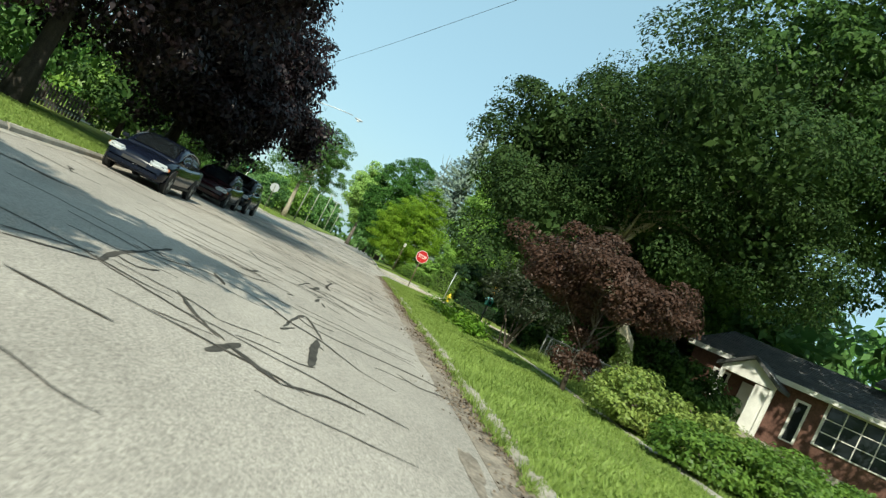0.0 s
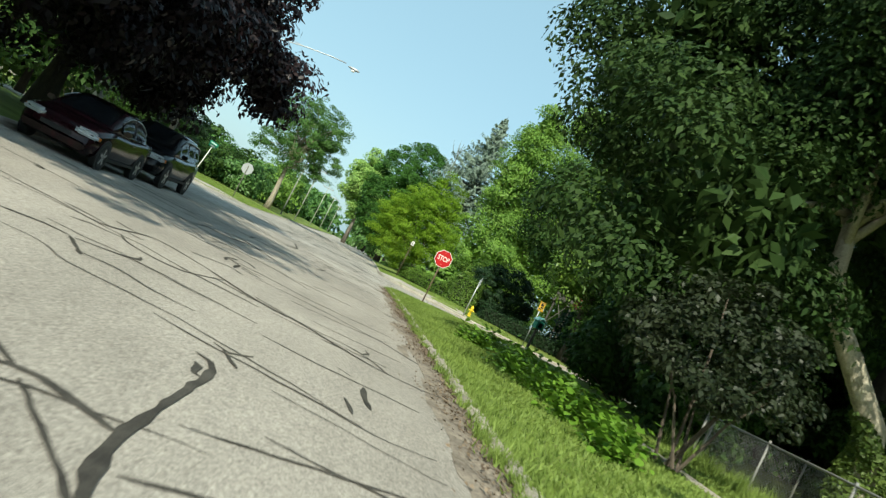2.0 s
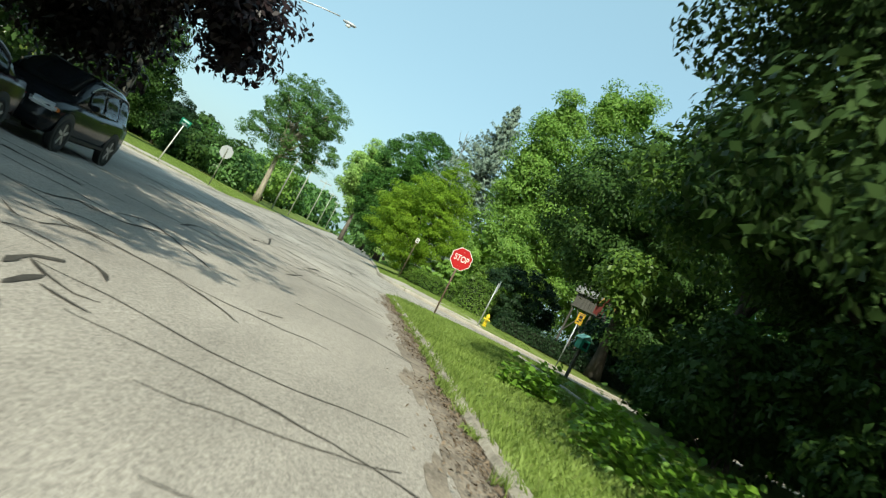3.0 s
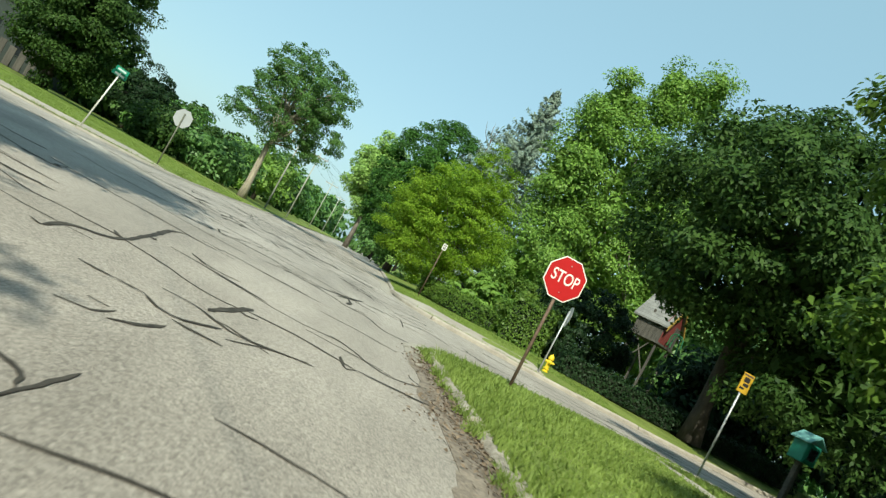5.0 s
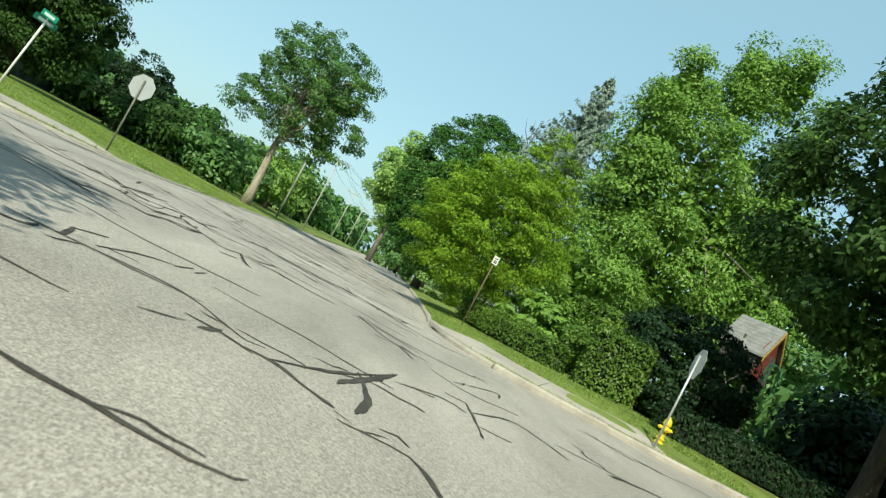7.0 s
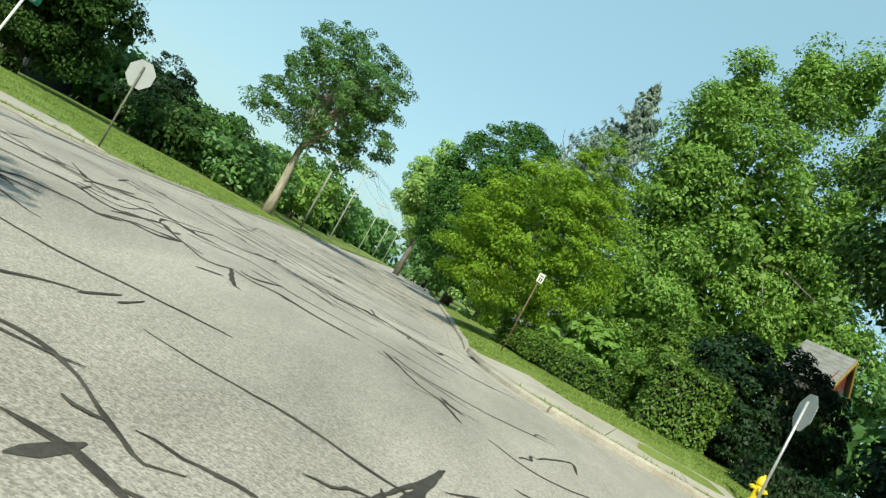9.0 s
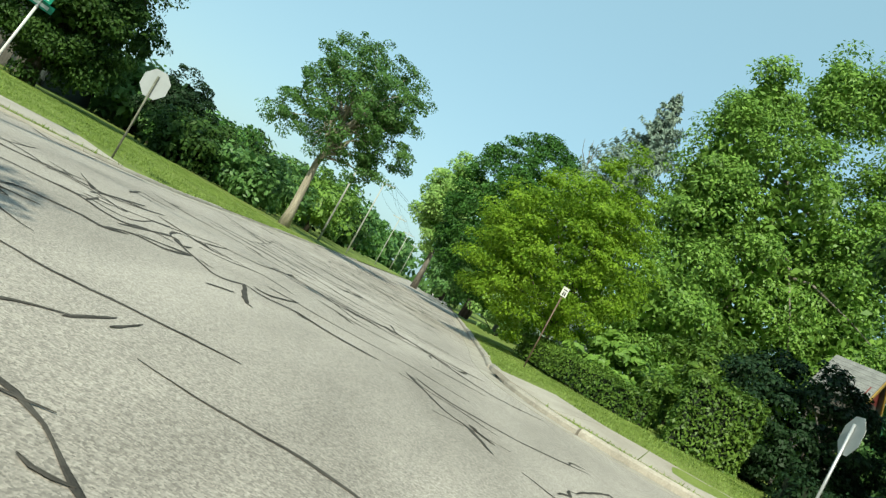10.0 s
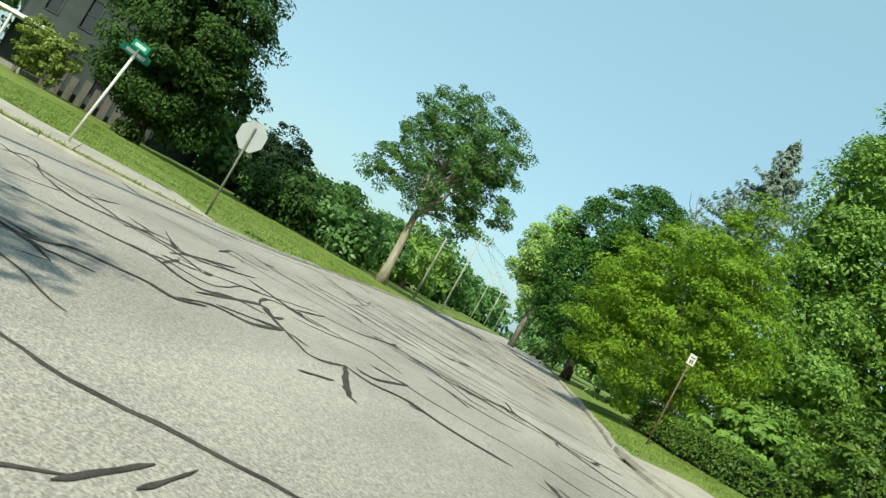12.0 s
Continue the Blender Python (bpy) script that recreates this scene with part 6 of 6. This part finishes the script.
def bare_snag(foot, tall, seed):
    rng = np.random.default_rng(seed)
    ob = base("dead_tree", Matrix.Translation(foot), "bare grey top of a dead tree", "tree")
    part("trunk", tube([(0, 0, 0), (0.2, 0, tall * 0.6), (0.3, 0, tall)], [0.2, 0.12, 0.02], 8), "bark", ob)
    for k in range(12):
        z = tall * rng.uniform(0.5, 0.92)
        a = rng.uniform(0, 6.28)
        l = rng.uniform(1.2, 3)
        part("limb", tube([(0.2, 0, z), (0.2 + math.cos(a) * l * 0.5, math.sin(a) * l * 0.5, z + l * 0.5), (0.2 + math.cos(a) * l * 0.7, math.sin(a) * l * 0.7, z + l)], [0.05, 0.03, 0.01], 5), "bark", ob)
    return ob


bare_snag((2.6, 121, 0.4), 18.3, 3)

# woods and garden trees that close the view
BELT = [(-17.5, 112, 4.8, 2.8), (-21, 108, 4.4, 2.8), (-25, 116, 5.8, 3.4), (-29.5, 113, 5.6, 3.4), (-15.5, 121, 6, 3.2), (-16.8, 104, 3.8, 2.2), (-20.4, 101, 3.4, 2.2), (-22.6, 106.5, 3.2, 2.0),
        (-33, 122, 5.5, 3.4), (-42, 118, 8, 5), (-19, 135, 7, 4), (-20, 152, 8, 4.5), (-22, 175, 8, 5), (-23, 200, 8.5, 5.5),
        (0.5, 146, 11, 5), (-3.5, 158, 10, 4.5), (-4.5, 180, 9, 5), (-5, 205, 9, 5.5), (8, 128, 14, 6), (18, 122, 16, 7), (27, 112, 17, 7),
        (24, 88, 13, 6), (21, 83, 7, 3.6), (17.5, 80, 5, 2.6), (29, 94, 9, 5), (22, 96, 9, 4), (32, 84, 14, 7), (26, 78, 9, 5), (38, 96, 15, 7), (34, 74, 12, 6), (46, 82, 14, 7),
        (18.5, 52, 11, 4.5), (16.2, 55.3, 9, 3.4), (21, 58.3, 10, 4), (23, 56, 12, 5), (27, 58, 11, 5), (24, 48, 12, 5), (33, 52, 13, 6), (31, 40, 13, 6), (30, 30, 13, 6), (36, 22, 12, 6), (24, 24, 11, 4.5), (42, 40, 14, 7),
        (-18, 22, 9, 4), (-21, 30, 11, 5), (-20, 40, 11, 5), (-24, 48, 12, 5.5), (-29, 34, 13, 6), (-30, 20, 12, 6), (-38, 46, 12, 6), (-22, 12, 10, 5), (-52, 95, 13, 6), (-58, 110, 13, 7), (52, 66, 12, 6), (48, 56, 11, 6), (56, 78, 13, 7), (-24, 128, 5.5, 4.5), (-31, 130, 6, 5), (-38, 135, 7, 5.5), (-27, 145, 6.5, 5), (-18.5, 126, 4.8, 3.4), (-19.5, 60, 6, 3.4), (-26, 62, 7, 3.6), (-30, 66, 8, 4), (-22.5, 62.5, 7, 3.6), (-34, 150, 8, 6), (-46, 135, 8, 6)]
for i, (x, y, tall, r) in enumerate(BELT):
    far = y > 140 or x > 22 or x < -28
    # low trees by the side street get darker leaves, shade put into the colour
    tree("garden_tree", "leafy green garden tree with a full crown" if not far else "distant green tree closing the view", "tree", (x, y, 0.3), [(x, y, 0.2), (x, y, tall * 0.3), (x + 0.2, y, tall * 0.6)],
         ((x, y, tall * 0.48), (r, r, tall * 0.46)), "leaf_deep_and_shaded" if x > 15 and 74 < y < 90 and tall < 10 else ("leaf_far", "leaf_ash", "leaf_dark", "leaf_bright", "leaf_ash")[(i * 7) % 5] if not far else ("leaf_far", "leaf_ash", "leaf_dark")[i % 3], int(2500 + 250 * r) if not far else int(1300 + 110 * r), 50, 0.33 if not far else 0.70, 1.0 if not far else 1.5, 40 + i, "dark_bark", 0.2, 4, group="background trees")

rng = np.random.default_rng(77)
vs, fs, k = [], [], 0
for i in range(150):
    a = rng.uniform(-75, 75)
    y = rng.uniform(262, 330) if abs(a) < 40 else rng.uniform(120, 300)
    x = a * (1.0 if y < 300 else 1.3) + math.copysign(30 if abs(a) > 40 else 0, a)
    if i >= 90:
        x, y = math.copysign(rng.uniform(58, 92), a), rng.uniform(-20, 140)
    p, out, _ = crown_points(rng, (x, y, 5.0), (6, 6, 5.5), 26, 260, 1.6, 0.5)
    v, f = leaf_cloud(rng, p, out, 1.8)
    vs.append(v)
    fs.append(f + k)
    k += len(v)
tagged(shape("far_woods", np.concatenate(vs), np.concatenate(fs), "leaf_far"), "distant green woods at the end of the street", "woods", kind="stuff")

# ---- hedges and shrubs ----
hedge("clipped_hedge", "low clipped hedge running along the far lawn", [(2.5, 86.5, 0), (3.4, 81.5, 0), (5.2, 77.2, 0)], 0.9, 0.5, 1.35, "leaf_hedge", 1300, 0.10, 2)
hedge("box_hedge", "tall square clipped hedge on the far corner", [(5.9, 75.8, 0), (7.6, 75.4, 0)], 1.5, 0.35, 2.55, "leaf_hedge", 1500, 0.11, 3)
# dark-leaved hedge, its shade also put into the leaf colour
hedge("clipped_hedge", "low dark hedge along the side street in shade", [(8.0, 72.6, 0), (12, 73.2, 0), (21, 76, 0)], 0.9, 0.5, 1.35, "leaf_deep_and_shaded", 900, 0.11, 4)
bush("round_bush", "large dark rounded bush beside the box hedge", "bush", (9.9, 77.2, 0.6), (9.4, 77.2, 2.3), (2.5, 2.1, 2.3), "leaf_deep_and_shaded", 26000, 200, 0.13, 0.45, 61, 6, hollow=0.75)
bush("shrub", "light green shrub behind the square hedge", "shrub", (7.5, 79.5, 0.6), (7.6, 79.5, 2.4), (2.2, 1.8, 2.0), "leaf_hedge", 9000, 80, 0.16, 0.5, 62)
bush("shrub", "broad-leaved green shrub under the locust tree", "shrub", (5.6, 83.0, 0.6), (5.6, 83.0, 1.6), (2.0, 1.8, 1.2), "leaf_bright", 3800, 60, 0.30, 0.5, 63)
bush("shrub", "silver-green shrub beside the small white sign", "shrub", (1.2, 93, 0.6), (1.2, 93, 1.6), (1.5, 1.5, 1.1), "leaf_pale", 3000, 40, 0.18, 0.4, 64)
for i, (x, y) in enumerate(((-34.6, 94.0), (-32.9, 94.3))):
    bush("shrub", "sunlit green shrub against the grey-green house", "shrub", (x, y, 0.45), (x, y, 2.4), (1.1, 1.0, 1.6), "leaf_shrub", 4000, 70, 0.16, 0.35, 70 + i, group="shrubs by the wooden house")
for i, (x, y, z, r, leaf, tag) in enumerate((
        (6.6, 19.3, 0.80, 1.0, "leaf_shrub", "variegated yellow-green shrub on the lawn"), (7.9, 18.6, 0.78, 1.1, "leaf_shrub", "variegated yellow-green shrub on the lawn"),
        (9.3, 17.8, 0.75, 1.2, "leaf_hedge", "dark green shrub before the brick house"), (10.6, 18.2, 0.75, 1.3, "leaf_hedge", "dark green shrub before the brick house"),
        (7.2, 21.6, 0.85, 1.0, "leaf_shrub", "light green shrub along the fence"), (6.9, 16.4, 0.62, 0.9, "leaf_hedge", "low green shrub at the lawn's edge"),
        (8.4, 16.4, 0.62, 1.0, "leaf_hedge", "low green shrub at the lawn's edge"))):
    bush("shrub", tag, "shrub", (x, y, 0.4), (x, y, z), (r, r, max(0.6, z * 0.7)), leaf, 9000, 110, 0.08, 0.26, 80 + i, group="shrubs on the lawn")
tree("garden_tree", "bright green leafy tree rising behind the brick house", "tree", (20.6, 49.0, 0.4), [(20.6, 49, 0.3), (20.6, 49, 3), (20.6, 49, 6)],
     ((20.4, 49, 6.6), (3.4, 2.8, 2.4)), "leaf_bright", 16000, 150, 0.22, 0.6, 90, "bark", 0.16, 6)
# the last two shrubs are added to darken the brick house's lit corner
for i, (x, y, z, r) in enumerate(((9.6, 39.0, 2.4, 2.3), (8.6, 42.5, 1.9, 1.9), (11.5, 43.5, 2.9, 2.6), (9.6, 46.4, 2.1, 1.9), (12.5, 48.5, 2.9, 2.5), (10.4, 50.6, 1.7, 1.7), (14.0, 53.0, 2.2, 2.2), (8.6, 37.4, 1.5, 1.3), (13.2, 37.2, 1.9, 1.6), (14.6, 35.4, 1.7, 1.5))):
    bush("shrub", "dark dense shrub in the shade of the maple", "shrub", (x, y, 0.45), (x, y, z), (r, r, z * 0.8), "leaf_dark", 6000, 80, 0.18, 0.45, 100 + i, group="dark shrubs")
bush("plum_shrub", "reddish dark shrub with thin bare stems on the lawn", "shrub", (5.6, 30.3, 0.4), (5.6, 30.3, 2.2), (1.6, 1.4, 0.95), "leaf_dusky", 7000, 70, 0.09, 0.40, 130, 7)
rng = np.random.default_rng(9)
n = 3400
t = rng.uniform(0, 1, n)
a = rng.uniform(0, 2 * math.pi, n)
h = rng.uniform(0, 1, n)
rad = 0.40 + 0.18 * np.sin(h * 7 + a * 2) * rng.uniform(0.3, 1, n)
p = np.stack([10.78 - 0.12 * h - 0.35 * h ** 3 + np.cos(a) * rad * (1.25 - 0.5 * h), 33.6 + 0.1 * h + np.sin(a) * rad * (1.25 - 0.5 * h), 0.5 + h * 2.15], 1)
out = np.stack([np.cos(a), np.sin(a), 0 * a], 1)
v, f = leaf_cloud(rng, p, out, 0.13)
tagged(shape("ivy", v, f, "leaf_ivy"), "pale green ivy climbing the leaning maple trunk", "ivy", kind="stuff")

# groundcover patch on the verge
p, out = [], []
for i in range(46):
    y = rng.uniform(28.5, 41)
    x = 4.3 + 0.03 * (41 - y) + rng.normal(0, 0.42)
    n = 105
    q = rng.normal(0, 0.17, (n, 3)) + np.array([x, y, lawn_height("lawn_near_right", x, y) + 0.16])
    q[:, 2] = np.maximum(q[:, 2], lawn_height("lawn_near_right", x, y) + 0.03)
    p.append(q)
    out.append(np.tile([0, 0, 1.0], (n, 1)))
v, f = leaf_cloud(rng, np.concatenate(p), np.concatenate(out), 0.12, 0.2, 0.95, True)
tagged(shape("groundcover", v, f, "leaf_cover"), "patch of bright broad-leaved groundcover on the verge", "groundcover", kind="stuff")


# ---- grass and litter ----
def grass(name, label, key, area, count, tall, seed):
    rng = np.random.default_rng(seed)
    x0, x1, y0, y1 = area
    p = np.stack([rng.uniform(x0, x1, count), rng.uniform(y0, y1, count)], 1)
    line, corner = LAWNS[key][0], LAWNS[key][1]
    p = p[inside(line, corner, p)]
    for path, width in PAVED:
        near, _ = nearest(path, p)
        p = p[near > width / 2 + (-0.06 if width < 0.5 else 0.22) * rng.uniform(0, 1, len(p))]
    d, _ = nearest(line, p)
    z = height(key, d)
    n = len(p)
    a = rng.uniform(0, 2 * math.pi, n)
    h = tall * rng.uniform(0.5, 1.3, n) * (1 + 0.9 * np.exp(-d / 0.15))
    w = 0.012 + 0.010 * rng.uniform(0, 1, n)
    lean = rng.normal(0, 0.45, (n, 2)) * h[:, None]
    c = np.concatenate([p, z[:, None] - 0.01], 1)
    s = np.stack([np.cos(a) * w, np.sin(a) * w, 0 * a], 1)
    v = np.stack([c - s, c + s, c + np.concatenate([lean, h[:, None]], 1)], 1).reshape(-1, 3)
    return tagged(shape(name, v, np.arange(n * 3).reshape(-1, 3), "grass"), label, "grass", kind="stuff")


grass("grass", "short bright grass on the verge", "lawn_near_right", (1.2, 7.5, 9, 58), 135000, 0.075, 1)
grass("grass", "mown grass on the far corner", "lawn_far_right", (0.3, 10, 67, 90), 60000, 0.06, 2)
grass("grass", "mown grass on the opposite corner", "lawn_far_left", (-24, -9, 68, 96), 50000, 0.07, 3)
grass("grass", "sunlit grass behind the parked cars", "lawn_near_left", (-14, -7, 16, 34), 40000, 0.075, 4)

rng = np.random.default_rng(21)
n = 15000
y = rng.uniform(8, 53, n)
x = 2.55 + SLANT * (y - 20) + 0.05 - np.abs(rng.normal(0, 0.26 + 0.12 * np.sin(y * 1.3) * np.sin(y * 0.37), n))
x = np.where(y > 46, x - (y - 46) * 0.02, x)
p = np.stack([x, y, np.full(n, 0.022) + rng.uniform(0, 0.02, n)], 1)
v, f = leaf_cloud(rng, p, np.tile([0, 0, 1.5], (n, 1)), 0.045)
tagged(shape("leaf_litter", v, f, "litter"), "brown leaf litter and grit lying in the gutter", "litter", kind="stuff")

# weeds and tufts that hang over the kerb, and grit washed on to the road's edge
n = 16000
k = rng.integers(0, 240, n)
ty = rng.uniform(9, 54.5, 240)
spot = np.stack([np.interp(ty, KERB_RN[:200, 1], KERB_RN[:200, 0]) + rng.normal(-0.02, 0.07, 240), ty], 1)
p = spot[k] + rng.normal(0, 0.07, (n, 2))
a = rng.uniform(0, 2 * math.pi, n)
h = rng.uniform(0.06, 0.17, n) * rng.uniform(0.4, 1.1, 240)[k]
s = np.stack([np.cos(a), np.sin(a), 0 * a], 1) * 0.009
c = np.concatenate([p, np.full((n, 1), 0.03)], 1)
v = np.stack([c - s, c + s, c + np.concatenate([rng.normal(0, 0.06, (n, 2)), h[:, None]], 1)], 1).reshape(-1, 3)
tagged(shape("kerb_weeds", v, np.arange(n * 3).reshape(-1, 3), "grass"), "ragged grass tufts hanging over the kerb", "weeds", kind="stuff")
n = 5200
k = rng.integers(0, 90, n)
spot = np.stack([7.62 + rng.normal(0, 0.16, 90), rng.uniform(24.3, 35.0, 90)], 1)
p = spot[k] + rng.normal(0, 0.09, (n, 2))
d, _ = nearest(LAWNS["lawn_near_right"][0], p)
a = rng.uniform(0, 2 * math.pi, n)
h = rng.uniform(0.12, 0.5, n) * rng.uniform(0.4, 1.1, 90)[k]
s = np.stack([np.cos(a), np.sin(a), 0 * a], 1) * 0.010
c = np.concatenate([p, height("lawn_near_right", d)[:, None]], 1)
v = np.stack([c - s, c + s, c + np.concatenate([rng.normal(0, 0.09, (n, 2)), h[:, None]], 1)], 1).reshape(-1, 3)
tagged(shape("fence_weeds", v, np.arange(n * 3).reshape(-1, 3), "grass"), "tall rough grass along the chain-link fence", "weeds", kind="stuff")
for i in range(46):
    y = rng.uniform(8, 52)
    x = x_right(y) - 0.5 - abs(rng.normal(0, 0.06))
    bm = bmesh.new()
    n = 22
    ring = []
    for q in range(n):
        r = 0.85 + 0.18 * math.sin(q * 0.86 + i) + rng.uniform(-0.12, 0.12)
        ring.append(bm.verts.new((x + math.cos(2 * math.pi * q / n) * 0.11 * r, y + math.sin(2 * math.pi * q / n) * 0.9 * r, 0.004)))
    top = bm.verts.new((x, y, 0.010))
    for q in range(n):
        bm.faces.new((ring[q], ring[(q + 1) % n], top))
    part("dirt_patch", bm, "dirt", road, "brown dirt washed on to the road's edge")
